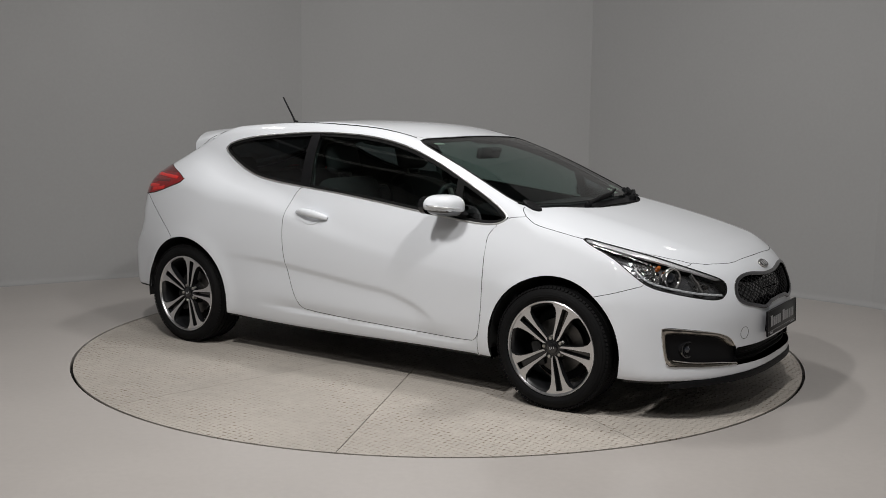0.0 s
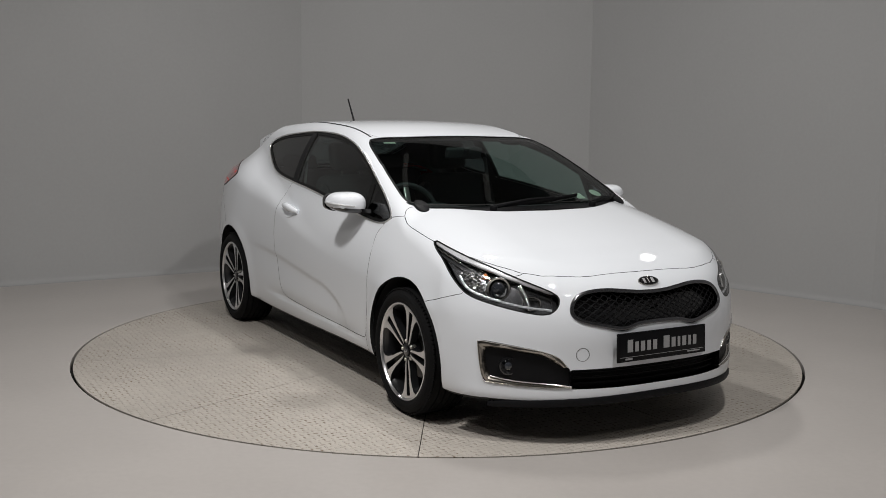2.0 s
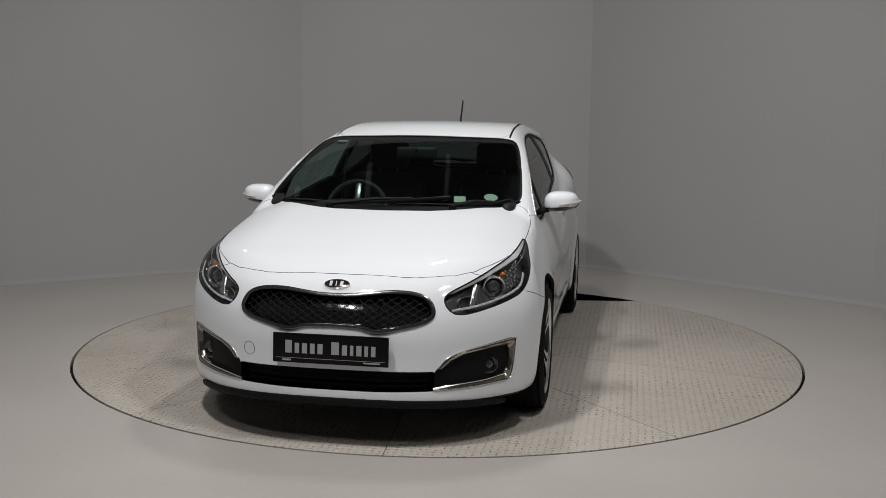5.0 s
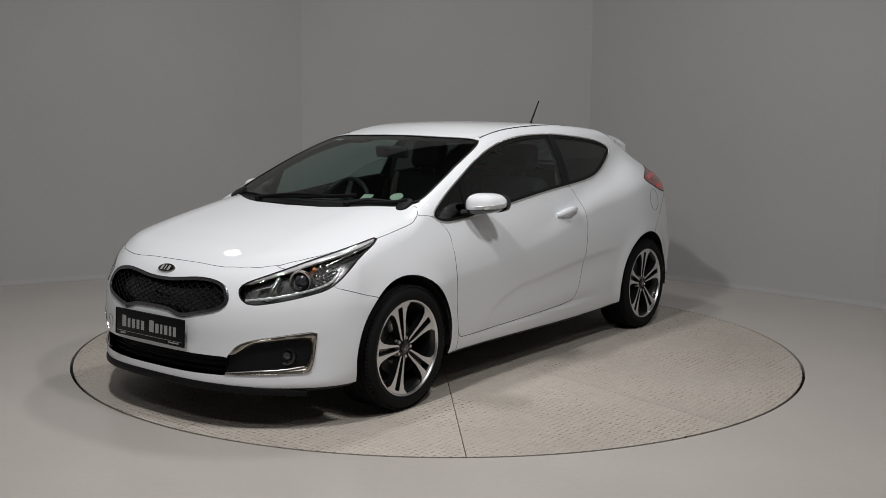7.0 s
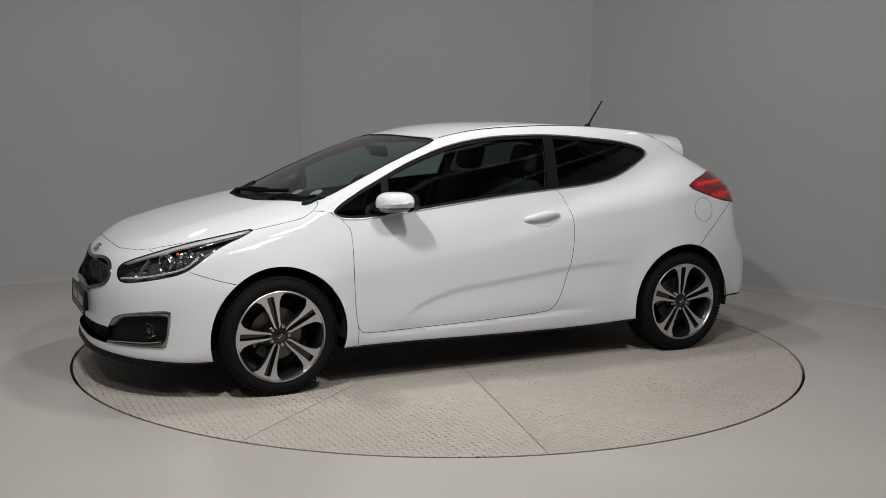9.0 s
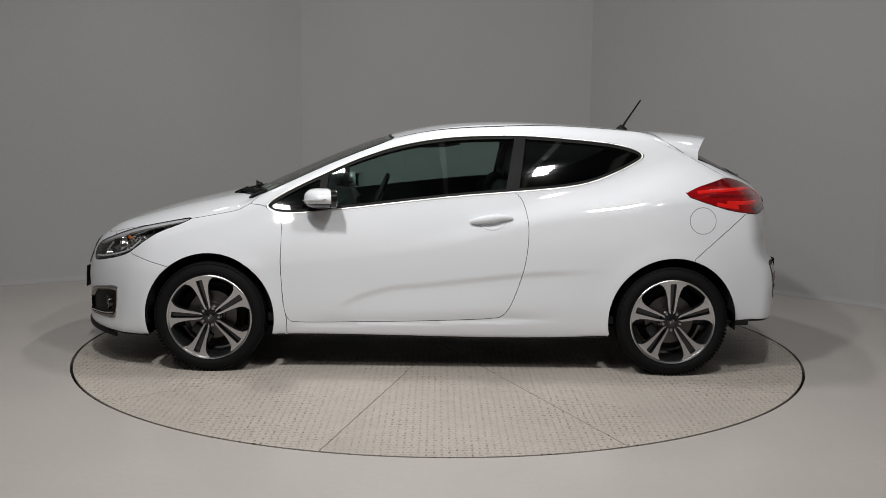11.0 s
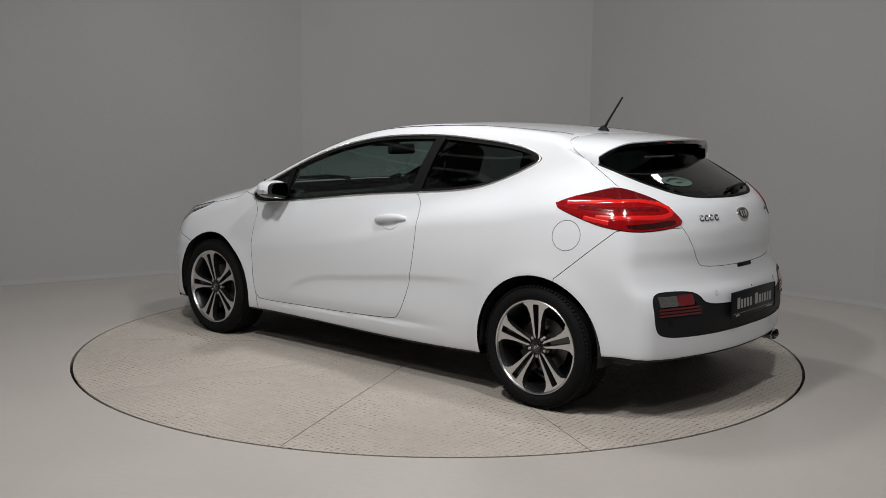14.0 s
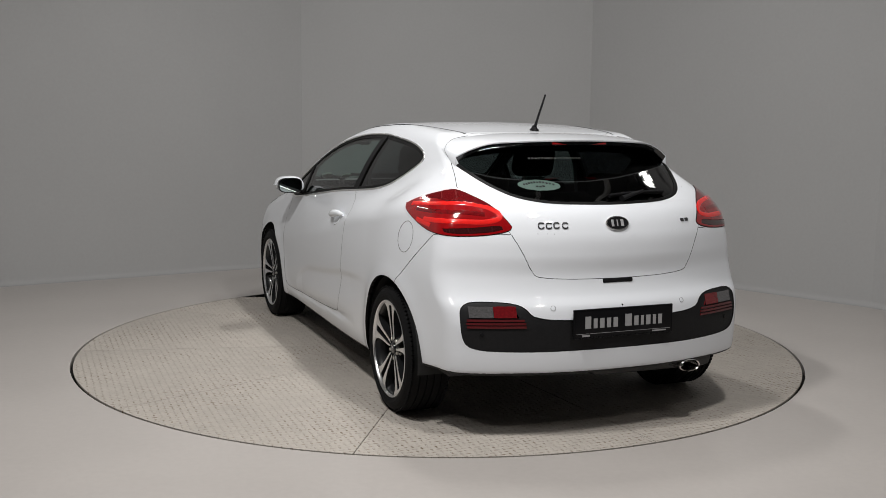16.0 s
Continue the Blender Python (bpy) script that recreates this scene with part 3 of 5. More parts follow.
OUTLINES = {  # name: view, outline, and the stretch of x in which it cuts
    "arch_front": ("side", wheel_ring(1.325, 0.368), (0.9, 1.8)),
    "arch_rear": ("side", wheel_ring(-1.325, 0.368), (-1.8, -0.9)),
    "headlamp": ("front_corner", rounded(flat("front_corner", head_knots), 1), (1.35, 2.3)),
    "tail_lamp": ("rear_corner", rounded(flat("rear_corner", tail_knots), 1), (-2.1, -1.3)),
    "tail_top": ("rear_corner", np.array(((0.0, 1.086), (0.62, 1.088), (1.1, 1.03), (1.1, 1.3), (0.0, 1.3))), (-2.1, -1.3)),
    "tail_low": ("rear_corner", rounded(flat("rear_corner", tail_low_knots), 2), (-2.1, -1.3)),
    "grille": ("front", rounded(grille_knots), (1.9, 2.4)),
    "fog": ("front_corner", rounded(flat("front_corner", fog_knots), 1), (1.7, 2.3)),
    "intake": ("front", rounded(intake_knots, 1), (1.9, 2.4)),
    "valance": ("rear", rounded(valance_knots), (-2.3, -1.8)),
    "back_glass": ("rear", rounded(back_glass_knots), (-2.1, -1.3)),
    "screen": ("top", rounded(screen_knots, 1), (0.2, 1.4)),
    "cowl": ("top", rounded(cowl_knots, 1), (0.9, 1.4)),
    "window": ("side", window_line, (-1.3, 1.1)),
    "post": ("side", np.array(((-0.424, 1.38), (-0.361, 1.040), (-0.350, 0.98), (-0.428, 0.98), (-0.438, 1.040), (-0.489, 1.38))), (-0.6, -0.2)),
    "corner_bar": ("side", np.array(((0.722, 0.90), (0.690, 1.20), (0.648, 1.20), (0.680, 0.90))), (0.5, 0.9)),
    "pane": ("side", frame_line, (-1.3, 1.1)),
    "door": ("side", rounded(door_knots), (-0.6, 1.1)),
    "bonnet": ("top", rounded(bonnet_knots, 1), (0.9, 2.2)),
    "tailgate": ("rear", rounded(gate_knots, 1), (-2.2, -1.15)),
    "gate_side": ("side", np.array(((-1.66, 1.133), (-1.485, 1.23), (-1.37, 1.30), (-1.325, 1.345), (-1.29, 1.42), (-2.2, 1.42), (-2.2, 1.133))), (-2.2, -1.2)),
    "wing_edge": ("side", np.array(((0.885, 0.1), (0.885, 0.31), (0.905, 0.414), (0.918, 0.645), (0.912, 0.80), (0.915, 0.87), (0.97, 0.925), (1.03, 0.955), (1.2, 0.97), (2.3, 0.97), (2.3, 0.1))), (0.8, 1.25)),
    "rear_bumper": ("side", np.array(rear_bumper_knots), (-2.4, -1.3)),
    "front_bumper": ("side", np.array(front_bumper_knots), (1.4, 2.4)),
    "under_side": ("side", under_line, (-1.98, 1.98)),
    "under_front": ("front", np.array(((-0.1, 0.211), (0.95, 0.211), (0.95, 0.0), (-0.1, 0.0))), (1.6, 2.4)),
    "under_rear": ("rear", np.array(((-0.1, 0.321), (0.95, 0.321), (0.95, 0.0), (-0.1, 0.0))), (-2.3, -1.6)),
    "roof": ("top", rounded(roof_knots, 1), (-1.4, 0.5)),
}


class Skin:
    def __init__(self):
        grid = grow()
        ns, nv = grid.shape[:2]
        v = grid.reshape(-1, 3)
        normals = gradient(v)
        locked = np.zeros(len(v), bool)
        middle = np.abs(v[:, 1]) < 1e-6
        on_line = {}
        for name, (view, poly, (x0, x1)) in OUTLINES.items():
            axes = np.array(VIEWS[view], float)
            near = (v[:, 0] > x0) & (v[:, 0] < x1) & (normals @ axes[2] > 0.2) & ~locked
            idx = np.where((v[:, 0] > x0) & (v[:, 0] < x1) & (normals @ axes[2] > 0.05))[0]
            q = v[idx] @ axes[:2].T
            far, spot = np.full(len(v), 9.0), np.zeros((len(v), 2))
            within_it = np.zeros(len(v), bool)
            far[idx], spot[idx] = nearest(q, poly)
            within_it[idx] = inside(q, poly)
            # where a grid edge crosses the outline, its nearer end moves onto it
            move = np.zeros(len(v), bool)
            ids = np.arange(len(v)).reshape(ns, nv)
            for one, two in ((ids[:-1], ids[1:]), (ids[:, :-1], ids[:, 1:])):
                one, two = one.ravel(), two.ravel()
                cross = (within_it[one] != within_it[two]) & (far[one] < 1) & (far[two] < 1)
                one, two = one[cross], two[cross]
                held = (locked[one] & (far[one] < 2e-4)) | (locked[two] & (far[two] < 2e-4))
                pick = np.where(locked[one] | (far[two] < far[one]) & ~locked[two], two, one)
                move[pick[~held]] = True
            move &= near & (far < 0.02)
            on_line[name] = move.copy()
            idx = np.where(move)[0]
            q, at = v[idx] @ axes[:2].T, spot[idx]
            moved = v[idx] + (at - q) @ axes[:2]
            moved[:, 1] = np.maximum(moved[:, 1], 0)
            moved[middle[idx], 1] = 0
            for _ in range(4):  # back onto the skin, along the view
                s = skin(moved)
                slope = (skin(moved + axes[2] * 1e-3) - s) / 1e-3
                moved -= axes[2] * np.clip(s / np.maximum(slope, 0.15), -0.01, 0.01)[:, None]
            v[idx] = moved
            locked[idx] = True
        self.v, self.n = v, gradient(v)
        i, j = np.meshgrid(np.arange(ns - 1), np.arange(nv - 1), indexing="ij")
        a = (i * nv + j).ravel()
        p00, p10, p11, p01 = a, a + nv, a + nv + 1, a + 1
        # two triangles a cell, split along an outline where one runs across it
        turn = np.zeros(len(a), bool)
        for hit_line in on_line.values():
            turn |= hit_line[p10] & hit_line[p01] & ~(hit_line[p00] & hit_line[p11])
        one = np.where(turn[:, None], np.stack([p00, p10, p01], 1), np.stack([p00, p10, p11], 1))
        two = np.where(turn[:, None], np.stack([p10, p11, p01], 1), np.stack([p00, p11, p01], 1))
        self.f = np.concatenate([one, two])[:, ::-1]
        c = self.v[self.f].mean(1)
        cn = gradient(c)
        self.c, self.cn = c, cn

        def within(name, facing=0.05):
            view, poly, (x0, x1) = OUTLINES[name]
            axes = np.array(VIEWS[view], float)
            ok = (c[:, 0] > x0) & (c[:, 0] < x1) & (cn @ axes[2] > facing)
            got = np.zeros(len(c), bool)
            got[ok] = inside(c[ok] @ axes[:2].T, poly)
            return got

        label = np.full(len(c), "shell", dtype="<U16")
        free = np.ones(len(c), bool)

        def give(name, mask):
            nonlocal free
            label[mask & free] = name
            free &= ~mask

        give("gone", within("arch_front", 0.02) | within("arch_rear", 0.02))
        wells = (np.abs(np.abs(c[:, 0]) - 1.325) < 0.37) & (c[:, 2] < 0.30)
        give("gone", wells & (cn[:, 2] < -0.5) & (c[:, 1] > 0.52))
        lamp = within("tail_lamp")
        give("tail_top", lamp & within("tail_top"))
        give("tail_low", lamp & within("tail_low"))
        for name in ("headlamp", "tail_lamp", "grille", "fog", "intake", "valance", "back_glass", "screen", "cowl"):
            give(name, within(name))
        pane, whole = within("pane"), within("window")
        x, z = c[:, 0], c[:, 2]
        post, corner = within("post"), within("corner_bar")
        give("pillar_cover", whole & post)
        give("window_frame", whole & ~pane)
        give("corner_post", pane & corner)
        give("corner_pane", pane & (x > 0.685 - 0.1 * (z - 1.0)))
        give("door_pane", pane & (x > -0.4))
        give("quarter_pane", pane)
        give("underside", (z < floor_line(x) + 0.0158) | (cn[:, 2] < -0.85) & (z < 0.40))
        give("door", within("door"))
        give("bonnet", within("bonnet"))
        give("tailgate", within("tailgate") & (z < 1.1335) & (x < -1.62) | within("gate_side", -0.2) & (z > 1.13) | (z > 1.34) & (x < -1.30))
        give("rear_bumper", within("rear_bumper", -0.4) | (x < -1.95) & (z < 0.9))
        give("front_bumper", within("front_bumper", -0.4) | (x > 1.93) & (z < 0.86))
        give("roof", within("roof"))
        give("wing", within("wing_edge", -0.3) & (c[:, 1] > 0.5) | (x > 1.2))
        self.label = label

    def piece(self, labels, side=0, sink=0.0):
        """Vertices, normals and faces of the faces so labelled: side 1 left, -1 right, 0 both as one."""
        pick = self.f[np.isin(self.label, labels)]
        v, n, f = self.v - self.n * sink, self.n, pick
        if side == -1:
            v, n, f = v * (1, -1, 1), n * (1, -1, 1), pick[:, ::-1]
        elif side == 0:
            k = len(self.v)
            mirror = np.arange(k) + k
            on_line = np.abs(self.v[:, 1]) < 1e-6
            mirror[on_line] = np.where(on_line)[0]
            v, n, f = np.concatenate([v, v * (1, -1, 1)]), np.concatenate([n, n * (1, -1, 1)]), np.concatenate([pick, mirror[pick[:, ::-1]]])
        used, f = np.unique(f, return_inverse=True)
        return v[used], n[used], f.reshape(-1, 3)

    def rim(self, f):
        """Edges with one face, in that face's order."""
        e = np.concatenate([f[:, [0, 1]], f[:, [1, 2]], f[:, [2, 0]]])
        key = np.sort(e, 1)
        _, inv, count = np.unique(key, axis=0, return_inverse=True, return_counts=True)
        return e[count[inv.ravel()] == 1]

    def panel(self, name, labels, mat, parent, side=0, sink=0.0, gap=0.0018, hem=0.016, label=""):
        v, n, f = self.piece(labels, side, sink)
        e = self.rim(f)
        if gap:
            pull, count = np.zeros_like(v), np.zeros(len(v))
            c = v[f].mean(1)
            for k in range(3):
                np.add.at(pull, f[:, k], c - v[f[:, k]])
                np.add.at(count, f[:, k], 1)
            edge_v = np.unique(e)
            d = pull[edge_v]
            v[edge_v] += d / np.maximum(np.linalg.norm(d, axis=1, keepdims=True), 1e-9) * gap
        faces, skin_faces = [tuple(q) for q in f.tolist()], len(f)
        if hem:
            # the folded edge has vertices of its own, so that it shades by itself
            edge_v = np.unique(e)
            k = len(edge_v)
            top_id, low_id = np.full(len(v), -1), np.full(len(v), -1)
            top_id[edge_v], low_id[edge_v] = len(v) + np.arange(k), len(v) + k + np.arange(k)
            c = v[f].mean(1)
            away = np.zeros_like(v)
            for s in range(3):
                np.add.at(away, f[:, s], v[f[:, s]] - c)
            away = away[edge_v] / np.maximum(np.linalg.norm(away[edge_v], axis=1, keepdims=True), 1e-9)
            faces += [tuple(q) for q in np.stack([top_id[e[:, 1]], top_id[e[:, 0]], low_id[e[:, 0]], low_id[e[:, 1]]], 1).tolist()]
            v = np.concatenate([v, v[edge_v], v[edge_v] - n[edge_v] * hem])
            n = np.concatenate([n, away, away])
        ob = mesh_object(name, v, faces, mat, parent, label)
        if hem and gap:
            # the hem is painted black to stand for the shade deep in the gap
            ob.data.materials.append(SEAL_AND_SHADE)
            ob.data.polygons.foreach_set("material_index", [0] * skin_faces + [1] * (len(faces) - skin_faces))
        ob.data.normals_split_custom_set_from_vertices([tuple(q) for q in n.tolist()])
        return ob

    def loops(self, labels, side):
        """The outer edge of a piece as closed lines of points with normals."""
        v, n, f = self.piece(labels, side)
        nxt = {int(a): int(b) for a, b in self.rim(f)}
        out = []
        while nxt:
            a, line = next(iter(nxt)), []
            while a in nxt:
                line.append(a)
                a = nxt.pop(a)
            out.append((v[line], n[line]))
        return sorted(out, key=lambda q: -len(q[0]))


def on_skin(view, a, b, guess, side=1):
    """The point of the skin that shows at (a, b) in a view, and its normal."""
    axes = np.array(VIEWS[view], float)
    base = a * axes[0] + b * axes[1]
    k = np.linspace(3.0, 0.0, 600)
    s = skin(base[None] + k[:, None] * axes[2][None] + np.zeros(3))
    i = int(np.argmax(s < 0))
    q = base + (k[i] + k[max(i - 1, 0)]) / 2 * axes[2]
    g = gradient(q[None])[0]
    q, g = q - g * skin(q[None])[0], g
    m = np.array((1, side, 1))
    return Vector(q * m), Vector(g * m)


def smooth_line(points, normals, passes=2):
    p, n = np.array(points), np.array(normals)
    for _ in range(passes):
        p = p * 0.5 + (np.roll(p, 1, 0) + np.roll(p, -1, 0)) * 0.25
    return p, n


def edging(bm, line, width, height, lift=0.0, closed=True, step=1):
    """A flat bar with a rounded back that follows a line on the skin."""
    p, n = line
    p, n = p[::step], n[::step]
    k = len(p)
    rings = []
    for i in range(k):
        t = p[(i + 1) % k] - p[i - 1] if closed else p[min(i + 1, k - 1)] - p[max(i - 1, 0)]
        t = t / max(np.linalg.norm(t), 1e-9)
        w = np.cross(t, n[i])
        q = p[i] + n[i] * lift
        shape = ((-0.5, 0.0), (-0.42, 0.7), (-0.2, 1.0), (0.2, 1.0), (0.42, 0.7), (0.5, 0.0), (0.4, -0.6), (-0.4, -0.6))
        rings.append([bm.verts.new(tuple(q + w * width * a + n[i] * height * b)) for a, b in shape])
    for i in range(k if closed else k - 1):
        a, b = rings[i], rings[(i + 1) % k]
        for s in range(8):
            bm.faces.new((a[s], a[(s + 1) % 8], b[(s + 1) % 8], b[s]))
    if not closed:
        bm.faces.new(rings[0][::-1]), bm.faces.new(rings[-1])
    return bm

# ---- the car ----
car = tagged(new("car"), "white three-door hatchback parked on the turntable", "car")
hull = Skin()


def body_panels():
    for side in (1, -1):
        hull.panel("door", ["door"], PAINT, car, side)
        hull.panel("wing", ["wing"], PAINT, car, side)
        frame_ob = hull.panel("window_frame", ["window_frame"], SEAL_AND_SHADE, car, side, sink=0.002, gap=0, hem=0.02)
        hull.panel("pillar_cover", ["pillar_cover"], BLACK, car, side, sink=-0.001, gap=0.001, label="dark grey pillar cover")
        hull.panel("corner_post", ["corner_post"], SEAL_AND_SHADE, car, side, sink=0.001, gap=0, hem=0.02)
        for name, lab, mat in (("corner_window", "corner_pane", PRIVACY), ("door_window", "door_pane", GLASS), ("quarter_window", "quarter_pane", PRIVACY)):
            hull.panel(name, [lab], mat, car, side, sink=0.006, gap=0, hem=0)
        # bright strip round the side windows
        p, n = hull.loops(["window_frame", "pillar_cover", "corner_post", "corner_pane", "door_pane", "quarter_pane"], side)[0]
        p, n = smooth_line(p, n, 4)
        part("chrome_strip", edging(bmesh.new(), (p, n), 0.010, 0.0042, 0.0), STRIP, car, "thin chrome strip")
    hull.panel("bonnet", ["bonnet"], PAINT, car)
    hull.panel("roof", ["roof"], PAINT, car)
    hull.panel("body_shell", ["shell"], PAINT, car)
    hull.panel("tailgate", ["tailgate"], PAINT, car)
    hull.panel("front_bumper", ["front_bumper"], PAINT, car)
    hull.panel("rear_bumper", ["rear_bumper"], PAINT, car)
    hull.panel("rear_valance", ["valance"], GREY_PLASTIC, car, 0, sink=0.004, gap=0, hem=0.02, label="dark grained plastic valance")
    hull.panel("windscreen", ["screen"], GLASS, car, 0, sink=0.002, gap=0, hem=0)
    hull.panel("rear_window", ["back_glass"], PRIVACY, car, 0, sink=0.002, gap=0, hem=0)
    for lab in ("back_glass", "screen"):
        p, n = smooth_line(*hull.loops([lab], 0)[0], 8)
        part("glass_seal", edging(bmesh.new(), (p, n), 0.020 if lab == "back_glass" else 0.012, 0.0015, 0.0), SEAL_AND_SHADE, car)
    hull.panel("cowl", ["cowl"], BLACK, car, 0, sink=0.012, gap=0, hem=0.03)
    hull.panel("underbody", ["underside"], UNDER, car, 0, sink=0.0, gap=0, hem=0)


def wheel():
    """A wheel at its hub, its outer face towards +y of the car when turned so."""
    w = new("wheel")
    turn = pose(0, 0, 0, -90)   # the lathe's axis (z) becomes the car's y
    wide = turn @ Matrix.Diagonal((1.115, 1.115, 1, 1))   # the rim, drawn at 16 inches and widened to 18
    r, half = 0.317, 0.110
    profile = [(0.240, -0.100), (0.252, -0.112), (0.272, -0.117), (0.290, -0.112), (0.305, -0.098), (0.313, -0.080)]
    for k, g in enumerate((-0.055, -0.018, 0.018, 0.055)):
        profile += [(r, g - 0.014), (r, g - 0.004), (r - 0.007, g - 0.003), (r - 0.007, g + 0.003), (r, g + 0.004)]
    profile += [(0.313, 0.080), (0.305, 0.098), (0.297, 0.106), (0.293, 0.1075), (0.289, 0.112), (0.276, 0.1165), (0.271, 0.1155), (0.267, 0.1165), (0.254, 0.112), (0.240, 0.100)]
    tyre = part("tyre", lathe(bmesh.new(), profile, turn, 120), RUBBER, w, angle=28)
    bm = bmesh.new()
    for k in range(90):   # tread sipes across both shoulders
        a = 2 * math.pi * k / 90
        for s in (-1, 1):
            box(bm, turn @ pose(0, 0, 0, 0, 0, math.degrees(a)) @ pose(0.3050, 0, s * 0.086, 0, s * 28, 12), 0.010, 0.0150, 0.032)
    tagged(part("tread_block", bm, RUBBER, tyre), kind="stuff")
    rim = part("rim", lathe(bmesh.new(), [(0.222, 0.098), (0.224, 0.104), (0.219, 0.108), (0.213, 0.104), (0.209, 0.094), (0.203, 0.088), (0.196, 0.070), (0.190, 0.02), (0.186, -0.06), (0.20, -0.098), (0.224, -0.1)], wide, 96), GUNMETAL, w, "dark grey painted barrel")
    part("rim_lip", lathe(bmesh.new(), [(0.2185, 0.1085), (0.216, 0.1105), (0.2115, 0.1085), (0.2075, 0.1000), (0.2095, 0.0955)], wide, 96), ALLOY, rim, "machined silver lip")

    def plate(outline, h0, h1, bm, dip=0.0):
        """A thick flat shape; h falls with dip towards the hub."""
        def lift(x, y, h):
            rr = math.hypot(x, y)
            return h - dip * max(0.0, 1 - rr / 0.20)
        top = [bm.verts.new(wide @ Vector((x, y, lift(x, y, h1)))) for x, y in outline]
        low = [bm.verts.new(wide @ Vector((x * 1.0, y * 1.0, lift(x, y, h0)))) for x, y in outline]
        bm.faces.new(top), bm.faces.new(low[::-1])
        for i in range(len(outline)):
            j = (i + 1) % len(outline)
            bm.faces.new((top[i], low[i], low[j], top[j]))

    for k in range(5):
        m = Matrix.Rotation(2 * math.pi * k / 5 + math.pi / 2, 2)
        for s in (-1, 1):
            # one arm of a split spoke: narrow at the hub, flaring sideways into the lip
            edge_in = [(0.034, 0.0045), (0.06, 0.0085), (0.10, 0.0112), (0.15, 0.0138), (0.193, 0.0160), (0.197, 0.0130), (0.198, 0.0), (0.2115, 0.0)]
            edge_out = [(0.1995, 0.0860), (0.1935, 0.0700), (0.182, 0.0510), (0.160, 0.0385), (0.12, 0.0272), (0.08, 0.0212), (0.045, 0.0150)]
            shape = edge_in + [(0.2105, 0.035), (0.2055, 0.066)] + edge_out
            cx, cy = sum(q[0] for q in shape) / len(shape), sum(q[1] for q in shape) / len(shape)
            trimmed = [(x + (cx - x) * 0.02, y + (cy - y) * 0.05 if y else 0.0) for x, y in shape]
            outline, small = [[tuple(m @ Vector((x, s * y))) for x, y in q][::s] for q in (shape, trimmed)]
            bm = bmesh.new()
            plate(outline, 0.060, 0.0985, bm, 0.020)
            spoke = part("spoke", bm, GUNMETAL, rim, angle=30)
            # its machined face, a little smaller, proud of the painted flank
            bm = bmesh.new()
            plate(small, 0.096, 0.1000, bm, 0.020)
            part("spoke_face", bm, ALLOY, rim, "machined silver face", angle=30)
        # the floor of the slot between the arms
        slot = [tuple(m @ Vector(q)) for q in ((0.04, -0.006), (0.205, -0.016), (0.205, 0.016), (0.04, 0.006))]
        bm = bmesh.new()
        plate(slot, 0.055, 0.072, bm, 0.02)
        part("slot_floor", bm, GLOSS, rim)
    part("hub", lathe(bmesh.new(), [(0.0, 0.077), (0.045, 0.077), (0.060, 0.070), (0.066, 0.05), (0.066, 0.0)], turn, 40), GUNMETAL, rim)
    part("hub_cap", lathe(bmesh.new(), [(0.0, 0.0885), (0.020, 0.088), (0.0265, 0.0855), (0.0285, 0.081), (0.0285, 0.07)], turn, 40), GLOSS, w, "gloss black hub cap")
    bm = bmesh.new()
    for dx, wd in ((-0.011, 0.004), (0.0, 0.003), (0.010, 0.005)):
        box(bm, turn @ pose(dx, 0.0, 0.0885), wd, 0.012, 0.0012)
    part("cap_badge", bm, SILVER_INK, w)
    for k in range(5):
        a = 2 * math.pi * (k + 0.5) / 5 + math.pi / 2
        part("wheel_nut", lathe(bmesh.new(), [(0.0, 0.083), (0.007, 0.083), (0.0095, 0.080), (0.0105, 0.070), (0.0145, 0.066), (0.0145, 0.05)], turn @ pose(0.050 * math.cos(a), 0.050 * math.sin(a), 0), 12), SATIN, w)
    brake = part("brake_disc", lathe(bmesh.new(), [(0.06, 0.030), (0.075, 0.030), (0.078, 0.012), (0.140, 0.012), (0.142, 0.010), (0.142, -0.012), (0.06, -0.012)], turn, 64), STEEL, w)
    bm = box(bmesh.new(), turn @ pose(0.118, 0.02, 0.008), 0.060, 0.130, 0.055, 0.012)
    part("brake_caliper", bm, IRON, w)
    part("wheel_back", lathe(bmesh.new(), [(0.0, -0.03), (0.185, -0.035)], turn, 48), UNDER, w)
    return w


def wheels():
    first = wheel()
    first.parent = car
    first.matrix_basis = pose(1.325, 0.770, 0.317, 0, 51, 0)
    copy_thing(first, pose(-1.325, 0.772, 0.317, 0, 36, 0))
    copy_thing(first, pose(1.325, -0.770, 0.317, 0, 15, 180))
    copy_thing(first, pose(-1.325, -0.772, 0.317, 0, 21, 180))
    for x in (1.325, -1.325):
        for s in (1, -1):
            # the dark wheel house
            bm = bmesh.new()
            prof = [(0.366, 0.0), (0.372, -0.02), (0.372, -0.42)]
            rings = []
            for k in range(41):
                a = radians(-8 + 196 * k / 40)
                rings.append([bm.verts.new((x + r * math.cos(a), s * (0.862 + h), 0.317 + r * math.sin(a))) for r, h in prof])
            for k in range(40):
                for i in range(2):
                    bm.faces.new((rings[k][i], rings[k][i + 1], rings[k + 1][i + 1], rings[k + 1][i]))
            back = [q[2] for q in rings]
            bm.faces.new(back)
            part("wheel_house", bm, UNDER, car)


body_panels()
wheels()



